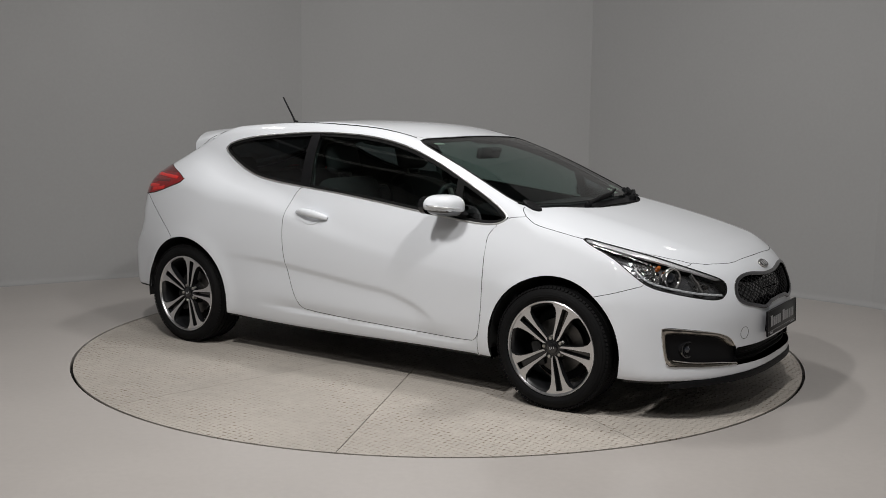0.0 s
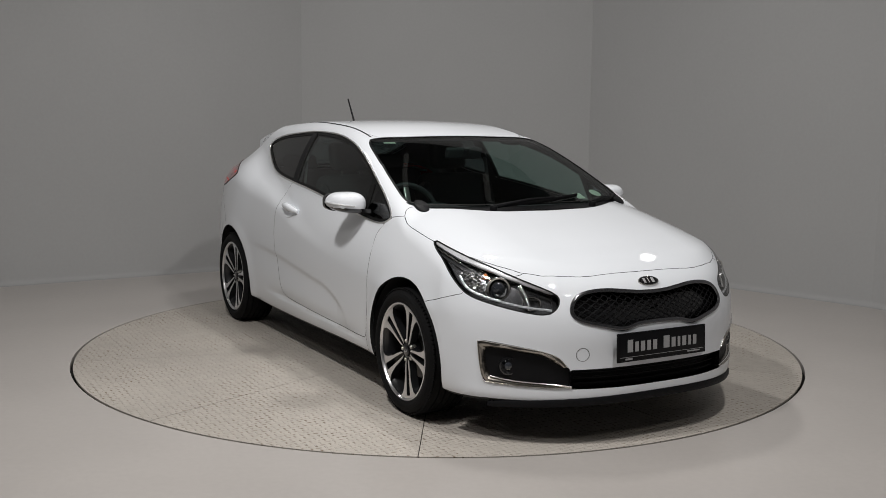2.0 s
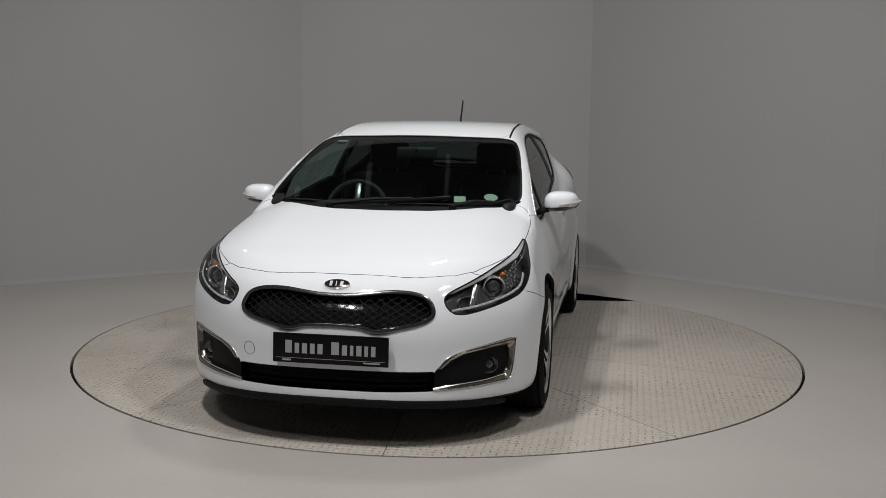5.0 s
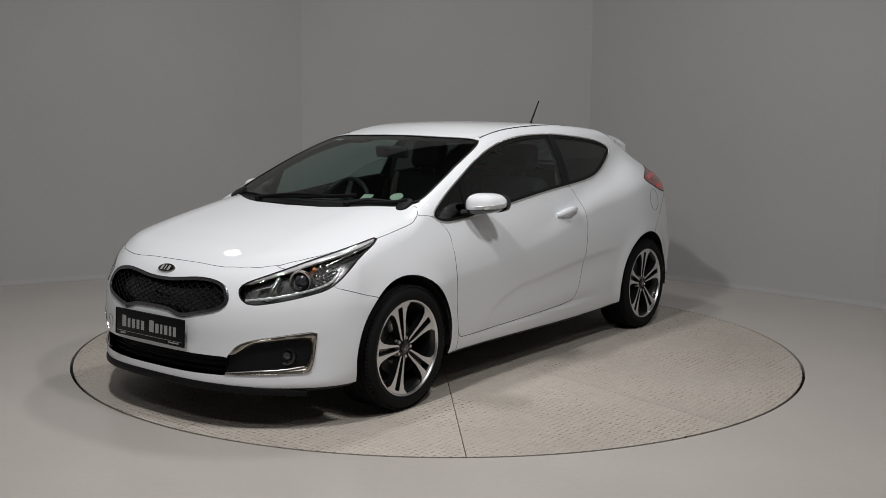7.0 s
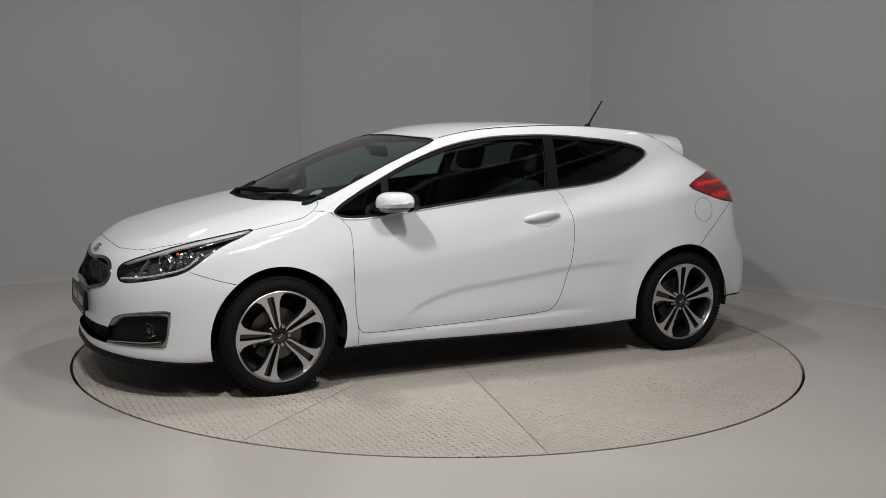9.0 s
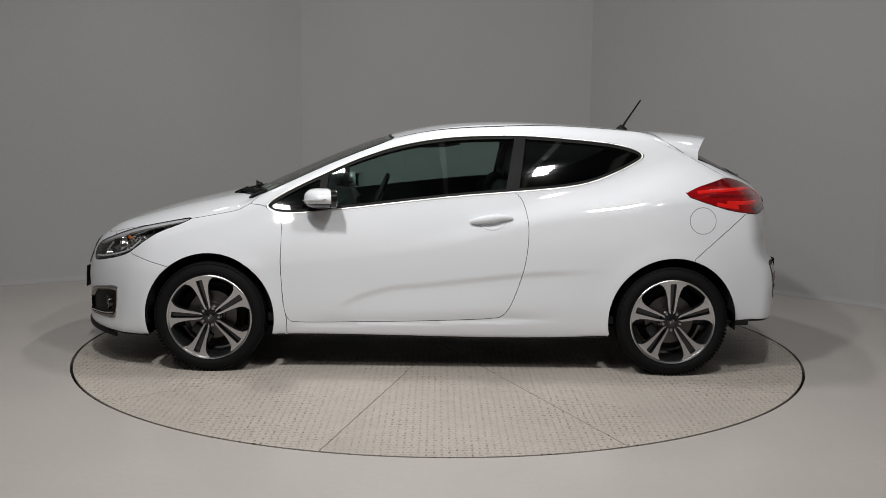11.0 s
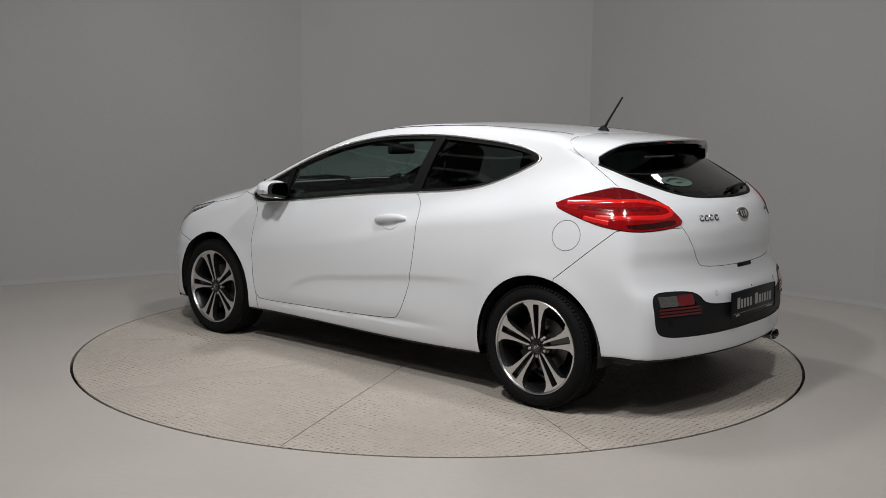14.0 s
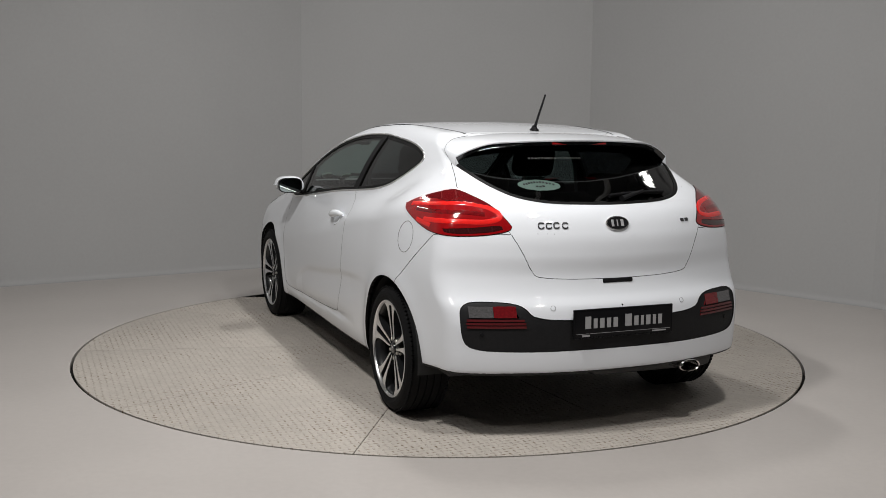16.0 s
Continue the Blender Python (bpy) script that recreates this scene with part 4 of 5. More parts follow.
# ---- parts of the car, front to back ----
def skin_line(view, knots, side=1, steps=12, lift=0.0):
    """A line on the skin through knots of a view, with its normals."""
    k = np.array(knots, float)
    t = np.linspace(0, len(k) - 1, (len(k) - 1) * steps + 1)
    fa, fb = curve(*[(i, q[0]) for i, q in enumerate(k)]), curve(*[(i, q[1]) for i, q in enumerate(k)])
    pts, nor = [], []
    for s in t:
        p, n = on_skin(view, float(fa(s)), float(fb(s)), None, 1)
        p, n = Vector((p.x, p.y * side, p.z)), Vector((n.x, n.y * side, n.z))
        pts.append(p + n * lift), nor.append(n)
    return np.array(pts), np.array(nor)


def seat_frame(p, n, up=(0, 0, 1)):
    """A pose at p whose z looks along n and whose y is as upright as can be."""
    n = Vector(n).normalized()
    x = Vector(up).cross(n).normalized()
    y = n.cross(x)
    return Matrix((( x.x, y.x, n.x, p[0]), (x.y, y.y, n.y, p[1]), (x.z, y.z, n.z, p[2]), (0, 0, 0, 1)))


def disc(bm, m, r, h, steps=32, oval=1.0):
    return lathe(bm, [(0.0, h), (r * 0.86, h), (r * 0.97, h * 0.75), (r, h * 0.3), (r, -h)], m @ Matrix.Diagonal((1, oval, 1, 1)), steps)


def skin_band(outer, inner, side, lifts, steps=7):
    """A solid band on the front corner of the skin between two edges; lifts: its height from the outer edge to the inner."""
    bm, rows = bmesh.new(), []
    t = np.linspace(0, len(outer) - 1, (len(outer) - 1) * steps + 1)
    edges = []
    for knots in (outer, inner):
        k = np.array([((x - y) * H, z) for x, y, z in knots])
        edges.append(np.stack([np.interp(t, range(len(k)), k[:, i]) for i in (0, 1)], 1))
    for a, b in zip(*edges):
        row = []
        for i, lift in enumerate(lifts):
            u = a + (b - a) * i / (len(lifts) - 1)
            q, n = on_skin("front_corner", float(u[0]), float(u[1]), None, 1)
            q = q + n * lift
            row.append(Vector((q.x, q.y * side, q.z)))
            if i == 0 or i == len(lifts) - 1:
                low = q - n * 0.012
                row.insert(0 if i == 0 else len(row), Vector((low.x, low.y * side, low.z)))
        rows.append([bm.verts.new(q) for q in row])
    for a, b in zip(rows, rows[1:]):
        for i in range(len(a)):
            j = (i + 1) % len(a)
            bm.faces.new((a[i], a[j], b[j], b[i]))
    bm.faces.new(rows[0][::-1]), bm.faces.new(rows[-1])
    return bm


def headlamps():
    for side in (1, -1):
        lamp = hull.panel("headlamp", ["headlamp"], BOWL, car, side, sink=0.055, gap=0.003, hem=-0.045, label="clear headlamp with black bowl and chrome reflectors")
        hull.panel("lens", ["headlamp"], LENS, lamp, side, sink=0.001, gap=0.0015, hem=0)
        loop = smooth_line(*hull.loops(["headlamp"], side)[0], 3)
        part("seal", edging(bmesh.new(), loop, 0.007, 0.0015, -0.001), SEAL_AND_SHADE, lamp)

        def spot(x, y, z, depth):
            q, n = on_skin("front_corner", (x - y) * H, z, None, 1)
            q = q - n * depth
            return Vector((q.x, q.y * side, q.z)), Vector((n.x, n.y * side, n.z))

        # projector with its chrome ring
        q, n = spot(1.889, 0.692, 0.715, 0.040)
        ahead = Vector((0.93, 0.37 * side, 0.0)).normalized()
        m = seat_frame(q, ahead)
        part("bezel", lathe(bmesh.new(), [(0.052, -0.02), (0.056, 0.010), (0.053, 0.016), (0.046, 0.015), (0.040, 0.004), (0.039, -0.01)], m, 36), CHROME, lamp)
        part("projector_lens", lathe(bmesh.new(), [(0.0, 0.016), (0.018, 0.013), (0.031, 0.004), (0.038, -0.008), (0.039, -0.02)], m, 32), PROJECTOR, lamp)
        # the second reflector and the blade between
        q, n = spot(1.995, 0.575, 0.658, 0.05)
        m = seat_frame(q, Vector((0.95, 0.30 * side, 0.0)))
        part("reflector", lathe(bmesh.new(), [(0.0, -0.02), (0.018, -0.016), (0.034, 0.002), (0.042, 0.018), (0.045, 0.018), (0.045, -0.01)], m @ Matrix.Diagonal((1, 0.72, 1, 1)), 32), CHROME, lamp)
        a, n1 = spot(1.950, 0.611, 0.730, 0.022)
        b, n2 = spot(2.010, 0.601, 0.640, 0.022)
        part("blade", tube(bmesh.new(), [a, (a + b) / 2 + Vector((0.006, 0, 0)), b], 0.012, 8, flat=0.4, up=n1), CHROME, lamp)
        # the outer reflector in steps, and its amber bulb
        outline = inset(OUTLINES["headlamp"][1], 0.026)
        for i in range(8):
            for k in range(6):
                u, z = 0.660 + 0.0185 * i, 0.690 + 0.0165 * k + 0.006 * (i % 2)
                if not inside(np.array([[u, z]]), outline)[0] or math.hypot(u - 0.846, z - 0.715) < 0.070:
                    continue
                q, n = spot(u / H + 0.75, 0.75, z, 0.026 + 0.003 * ((i * 5 + k * 3) % 4))
                tilt = ((i * 7 + k * 11) % 5 - 2) * 7
                part("facet", box(bmesh.new(), seat_frame(q, n) @ pose(0, 0, 0, 14 + tilt, 18 - tilt, 0), 0.0165, 0.0125, 0.008, 0.0025, 1), CHROME, lamp)
        q, n = spot(1.845, 0.735, 0.765, 0.022)
        part("bulb", lathe(bmesh.new(), [(0.0, 0.016), (0.008, 0.013), (0.011, 0.0), (0.011, -0.012)], seat_frame(q, n), 16), AMBER, lamp)
        # pale blade along the upper edge, a chrome line under its tip, the row of LEDs along the lower edge
        part("brow", skin_band(brow_outer, brow_inner, side, (-0.006, -0.004, -0.004, -0.009)), BROW, lamp, "pale silver blade")
        for name, knots, wide, depth, mat in (("chrome_line", ((1.760, 0.725, 0.775), (1.640, 0.772, 0.818), (1.500, 0.785, 0.850)), 0.007, 0.008, CHROME),
                                              ("light_strip", ((2.078, 0.516, 0.622), (2.006, 0.615, 0.634), (1.932, 0.687, 0.651), (1.857, 0.747, 0.672), (1.790, 0.790, 0.702), (1.735, 0.800, 0.752)), 0.012, 0.010, LED)):
            rows = [((x - y) * H, z) for x, y, z in knots]
            p, n = skin_line("front_corner", rows, side, 8)
            part(name, edging(bmesh.new(), (p - n * depth, n), wide, 0.003, 0, False), mat, lamp)
            if name == "light_strip":
                for q, g in zip(p[2:34:3], n[2:34:3]):
                    part("led", box(bmesh.new(), seat_frame(Vector(q) - Vector(g) * 0.006, g), 0.015, 0.006, 0.003, 0.001, 1), BROW, lamp)


def front_face():
    g = hull.panel("grille", ["grille"], GLOSS, car, 0, sink=0.045, gap=0, hem=-0.045, label="black honeycomb grille in a chrome surround")
    for k, loop in enumerate(hull.loops(["grille"], 0)[:1]):
        part("surround", edging(bmesh.new(), smooth_line(*loop, 4), 0.020, 0.006, 0.001), SMOKED_CHROME, g, "dark chrome surround")
    outline = inset(rounded(grille_knots), 0.004)
    full = np.concatenate([outline[outline[:, 0] >= 0], (outline[outline[:, 0] >= 0] * (-1, 1))[::-1]])
    # honeycomb of flat hexagons: wavy bars in turn and short uprights
    pitch, rise = 0.050, 0.0155
    bm = bmesh.new()
    rows = int(0.20 / rise)
    for k in range(rows):
        z0 = 0.520 + k * rise
        run = []
        for s in range(-42, 43):
            y = s * pitch / 4
            phase = (s + (2 if k % 2 else 0)) % 4
            z = z0 + (0.0 if phase in (0, 1) else 0.0105)
            keep = inside(np.array([[y, z]]), full)[0]
            if keep:
                q, n = on_skin("front", abs(y), z, None, 1 if y >= 0 else -1)
                run.append(q - n * 0.014)
            if (not keep or s == 42) and len(run) > 1:
                tube(bm, run, 0.0024, 5, flat=1.0)
                run = []
            elif not keep:
                run = []
    tagged(part("grille_mesh", bm, BLACK, g, "gloss black honeycomb mesh"), kind="stuff")
    # badge
    q, n = on_skin("front", 0.0, 0.722, None)
    m = seat_frame(q + n * 0.002, n)
    badge = part("badge", disc(bmesh.new(), m, 0.060, 0.006, 40, 0.46), CHROME, car, "oval chrome and black badge")
    part("badge_field", disc(bmesh.new(), m @ pose(0, 0, 0.003), 0.055, 0.004, 40, 0.44), GLOSS, badge)
    bars = bmesh.new()
    for dx, wd in ((-0.027, 0.013), (-0.003, 0.005), (0.022, 0.015)):
        box(bars, m @ pose(dx, 0, 0.0075, 0, 0, 0), wd, 0.027, 0.002, 0.0006, 1)
    part("badge_marks", bars, SILVER_INK, badge)
    hull.panel("lower_intake", ["intake"], BLACK, car, 0, sink=0.055, gap=0, hem=-0.055, label="black lower air intake")
    for k in range(3):
        line = skin_line("front", [(y, 0.288 + 0.025 * k) for y in (0.0, 0.15, 0.3, 0.43)])
        p = np.concatenate([(line[0] * (1, -1, 1))[::-1], line[0][1:]])
        n = np.concatenate([(line[1] * (1, -1, 1))[::-1], line[1][1:]])
        part("intake_bar", edging(bmesh.new(), (p, n), 0.008, 0.006, -0.035, False), BLACK, car)
    for side in (1, -1):
        pod = hull.panel("fog_lamp_pod", ["fog"], BLACK, car, side, sink=0.018, gap=0, hem=-0.018, label="grey plastic fog lamp pod with satin chrome surround")
        band = skin_band(fog_outer, fog_inner, side, (0.0005, 0.0045, 0.0035, -0.004, -0.016))
        part("surround", band, CHAMPAGNE, pod, "satin chrome surround")
        rows = [((x - y) * H, z) for x, y, z in fog_outer]
        p, n = skin_line("front_corner", rows, side, 6)
        part("surround_edge", edging(bmesh.new(), (p, n), 0.004, 0.0035, 0.0015, False), CHROME, pod, "bright chrome edge")
        rows = [((x - y) * H, z) for x, y, z in fog_inner[9:]]
        p, n = skin_line("front_corner", rows, side, 6)
        part("surround_edge", edging(bmesh.new(), (p, n), 0.007, 0.004, -0.002, False), CHROME, pod, "bright chrome edge")
        q, n = on_skin("front_corner", (1.976 - 0.680) * H, 0.362, None, 1)
        q, n = Vector((q.x, q.y * side, q.z)) - Vector((n.x, n.y * side, n.z)) * 0.017, Vector((0.9, 0.43 * side, 0.0))
        m = seat_frame(q, n)
        part("fog_lamp_recess", lathe(bmesh.new(), [(0.020, -0.006), (0.030, 0.001), (0.036, 0.006), (0.042, 0.005), (0.046, -0.02)], m, 32), GLOSS, pod)
        part("fog_lamp", lathe(bmesh.new(), [(0.0, 0.010), (0.009, 0.0085), (0.017, 0.003), (0.020, -0.006), (0.021, -0.02)], m, 28), PROJECTOR, pod, "small round fog lamp")
        # cover of the towing eye, one side only
        if side < 0:
            q, n = on_skin("front", 0.40, 0.425, None, side)
            ring = [seat_frame(q, n) @ Vector((0.030 * math.cos(a), 0.030 * math.sin(a), 0)) for a in np.linspace(0, 2 * math.pi, 32, endpoint=False)]
            part("towing_eye_cover", tube(bmesh.new(), ring, 0.0012, 5, True), GAP, car, "round flush cover")
    # black lip under the bumper
    line = skin_line("front", [(0.0, 0.232), (0.2, 0.231), (0.4, 0.226), (0.55, 0.218), (0.66, 0.210), (0.735, 0.200)])
    p = np.concatenate([(line[0] * (1, -1, 1))[::-1], line[0][1:]])
    n = np.concatenate([(line[1] * (1, -1, 1))[::-1], line[1][1:]])
    n2 = n * (1, 1, 0)
    part("front_lip", edging(bmesh.new(), (p - (0, 0, 0.018), n2), 0.040, 0.012, -0.004, False), BLACK, car, "black plastic lip")


def number_plate(m, parent, wide, high):
    """A show plate: black with two lines of print shown as bars."""
    plate = part("show_plate", box(bmesh.new(), m, wide, high, 0.008, 0.003), PLATE, parent, "black show plate with silver print")
    rim = bmesh.new()
    for dy in (-1, 1):
        box(rim, m @ pose(0, dy * (high / 2 - 0.004), 0.004), wide - 0.012, 0.003, 0.003)
    for dx in (-1, 1):
        box(rim, m @ pose(dx * (wide / 2 - 0.005), 0, 0.004), 0.003, high - 0.012, 0.003)
    part("plate_frame", rim, PLATE, plate)
    words, x = bmesh.new(), -0.205
    for width in (0.030, 0.020, 0.023, 0.021, 0.023, None, 0.035, 0.023, 0.015, 0.023, 0.016, 0.020):
        if width is None:
            x += 0.026
            continue
        tall = 0.056 if width in (0.030, 0.035) else 0.045
        box(words, m @ pose(x + width / 2, (tall - 0.056) / 2 + 0.006, 0.0046), width, tall, 0.0014)
        x += width + 0.0135
    tagged(part("print_bar", words, SILVER_INK, plate, "silver bars of print"), kind="stuff")
    small = bmesh.new()
    box(small, m @ pose(-wide / 2 + 0.065, -high / 2 + 0.013, 0.0046), 0.040, 0.008, 0.0012)
    box(small, m @ pose(wide / 2 - 0.075, -high / 2 + 0.014, 0.0046), 0.075, 0.006, 0.0012)
    box(small, m @ pose(0, -high / 2 + 0.022, 0.0044), wide - 0.03, 0.0016, 0.001)
    tagged(part("small_print_bar", small, SILVER_INK, plate), kind="stuff")


def plates():
    number_plate(seat_frame((2.224, 0.0, 0.452), (1, 0, 0.05)), car, 0.526, 0.132)
    number_plate(seat_frame((-2.090, 0.0, 0.545), (-1, 0, 0.03)), car, 0.530, 0.135)
    bm = box(bmesh.new(), seat_frame((2.205, 0.0, 0.452), (1, 0, 0.05)), 0.40, 0.10, 0.034, 0.004)
    part("plate_bracket", bm, BLACK, car)


def mirrors():
    for side in (1, -1):
        def shell(u0, u1, keep):
            """Part of a rounded housing; u runs round it, v along the car's width."""
            bm = bmesh.new()
            grid = []
            for i in range(33):
                v = i / 32
                y = 0.800 + 0.197 * v
                swell = (1 - abs(2 * v - 0.92) ** 3.2) ** 0.55 if abs(2 * v - 0.92) < 1 else 0.05
                row = []
                for k in range(49):
                    a = 2 * math.pi * k / 48
                    ca, sa = math.cos(a), math.sin(a)
                    x = 0.700 - 0.030 * v + (0.092 * swell * ca ** 0.75 if ca > 0 else -0.078 * swell ** 0.3 * abs(ca) ** 0.45)
                    z = 0.996 + 0.012 * v + (0.067 - 0.014 * v) * swell * math.copysign(abs(sa) ** 0.8, sa) * (1.0 if sa > 0 else 0.86)
                    row.append(Vector((x, y * side, z)))
                grid.append(row)
            verts = [[bm.verts.new(q) for q in row[:-1]] for row in grid]
            for i in range(32):
                for k in range(48):
                    j = (k + 1) % 48
                    z = (grid[i][k].z + grid[i + 1][j].z) / 2 - 0.996 - 0.012 * i / 32
                    if keep(z):
                        bm.faces.new((verts[i][k], verts[i][j], verts[i + 1][j], verts[i + 1][k]))
            loose = [q for q in bm.verts if not q.link_faces]
            bmesh.ops.delete(bm, geom=loose, context="VERTS")
            return bm
        mir = part("door_mirror", shell(0, 1, lambda z: z > -0.024), PAINT, car, "white door mirror with black base and indicator strip")
        part("mirror_base", shell(0, 1, lambda z: z <= -0.024), GLOSS, mir, "gloss black underside")
        # rear face: black bezel and mirror glass
        bm, gl = bmesh.new(), bmesh.new()
        for target, rx, rz, x in ((bm, 0.084, 0.050, 0.0), (gl, 0.076, 0.043, 0.003)):
            ring = [target.verts.new((0.597 - 0.0128 * math.cos(a) - x, side * (0.902 + rx * math.copysign(abs(math.cos(a)) ** 0.7, math.cos(a))), 1.004 + rz * math.copysign(abs(math.sin(a)) ** 0.7, math.sin(a)))) for a in np.linspace(0, 2 * math.pi, 40, endpoint=False)]
            back = [target.verts.new(q.co + Vector((0.03, 0, 0))) for q in ring]
            target.faces.new(ring)
            for i in range(40):
                target.faces.new((ring[i], back[i], back[(i + 1) % 40], ring[(i + 1) % 40]))
        part("mirror_bezel", bm, GLOSS, mir)
        part("mirror_glass", gl, MIRROR, mir)
        # indicator strip and foot
        pts = [(0.786, side * 0.885, 0.992), (0.770, side * 0.930, 0.996), (0.735, side * 0.975, 1.002), (0.690, side * 0.995, 1.006), (0.655, side * 0.999, 1.007)]
        part("indicator", tube(bmesh.new(), pts, [0.002, 0.005, 0.0065, 0.0065, 0.005], 8, flat=1.0), LED, mir, "clear indicator strip")
        part("mirror_foot", tube(bmesh.new(), [(0.735, side * 0.765, 0.950), (0.715, side * 0.805, 0.955), (0.700, side * 0.850, 0.966)], [0.034, 0.026, 0.022], 12, flat=0.6), BLACK, mir)


def handles():
    for side in (1, -1):
        pts, rad = [], []
        for k in range(13):
            t = k / 12
            x, z = -0.165 - 0.235 * t, 0.874 + 0.024 * t
            q, n = on_skin("side", x, z, None, side)
            bow = math.sin(math.pi * t) ** 0.6
            pts.append(q + n * (0.004 + 0.026 * bow))
            rad.append(0.008 + 0.015 * math.sin(math.pi * min(max(t * 0.86 + 0.10, 0), 1)))
        q, n = on_skin("side", -0.285, 0.872, None, side)
        grip = part("door_handle", tube(bmesh.new(), pts, rad, 12, flat=1.0, up=(0, 0, 1)), PAINT, car, "white pull handle")
        bowl = lathe(bmesh.new(), [(0.0, 0.0005), (0.70, 0.001), (0.88, 0.004), (1.0, 0.003), (1.04, -0.001)], seat_frame(q, n) @ Matrix.Diagonal((0.070, 0.042, 1, 1)), 32)
        part("handle_bowl", bowl, PAINT, grip)
        q, n = on_skin("side", -0.385, 0.892, None, side)
        part("lock", disc(bmesh.new(), seat_frame(q + n * 0.012, n), 0.008, 0.004, 16), SATIN, grip)


def tail_lamps():
    for side in (1, -1):
        lamp = hull.panel("tail_lamp", ["tail_lamp"], DARK_RED, car, side, sink=-0.004, gap=0.0015, hem=0.02, label="dark red tail lamp with a bright red light ring")
        hull.panel("upper_lens", ["tail_top"], SMOKED_RED, lamp, side, sink=-0.004, gap=0, hem=0.02)
        hull.panel("lower_lens", ["tail_low"], SMOKED, lamp, side, sink=-0.003, gap=0, hem=0.02)
        # the light ring: out along the top, round the inner end and back below, then the wedge under it
        for name, knots, wide, mat in (
                ("light_guide", ((-1.451, 0.800, 1.055), (-1.561, 0.778, 1.063), (-1.648, 0.753, 1.068), (-1.718, 0.702, 1.074), (-1.769, 0.649, 1.073), (-1.820, 0.581, 1.060), (-1.860, 0.545, 1.040), (-1.882, 0.545, 1.014), (-1.863, 0.612, 0.998), (-1.785, 0.742, 0.998), (-1.626, 0.812, 0.995)), 0.024, BRIGHT_RED),
                ("lower_guide", ((-1.570, 0.830, 0.990), (-1.640, 0.820, 0.980), (-1.700, 0.812, 0.972)), 0.022, BRIGHT_RED),
                ("inner_lens", ((-1.520, 0.805, 1.035), (-1.620, 0.785, 1.034), (-1.720, 0.735, 1.036), (-1.800, 0.665, 1.036), (-1.845, 0.600, 1.030)), 0.026, RED)):
            line = skin_line("rear_corner", [((-x - y) * H, z) for x, y, z in knots], side, 8)
            part(name, edging(bmesh.new(), line, wide, 0.0022, 0.0035 if name != "inner_lens" else 0.0025, False), mat, lamp)
        loop = smooth_line(*hull.loops(["tail_lamp", "tail_top", "tail_low"], side)[0], 3)
        part("seal", edging(bmesh.new(), loop, 0.006, 0.002, 0.0), SEAL_AND_SHADE, lamp)
        # lamp in the valance: clear and red halves over three red bars
        pod = bmesh.new()
        low = None
        for name, y0, y1, z0, z1, mat in (("reverse_lamp", 0.610, 0.712, 0.578, 0.626, CLEAR), ("fog_light", 0.500, 0.608, 0.578, 0.628, FOG_RED), ("reflector", 0.478, 0.722, 0.561, 0.571, REFLECTOR), ("reflector", 0.472, 0.725, 0.546, 0.556, REFLECTOR), ("reflector", 0.470, 0.722, 0.531, 0.541, REFLECTOR)):
            bm = bmesh.new()
            n_seg = 10
            rows = []
            for k in range(n_seg + 1):
                y = y0 + (y1 - y0) * k / n_seg
                cells = []
                for z, cut in ((z0, 0), (z1, 1)):
                    yy = y + (0.025 if cut and name == "fog_light" and k == 0 else 0.0)
                    q, n = on_skin("rear", yy, z, None, side)
                    cells += [bm.verts.new(q + n * 0.001), bm.verts.new(q - n * 0.012)]
                rows.append(cells)
            for a, b in zip(rows, rows[1:]):
                for i, j in ((0, 2), (2, 3), (3, 1), (1, 0)):
                    bm.faces.new((a[i], a[j], b[j], b[i]))
            bm.faces.new([rows[0][i] for i in (0, 1, 3, 2)]), bm.faces.new([rows[-1][i] for i in (0, 2, 3, 1)])
            part(name, bm, mat, car)


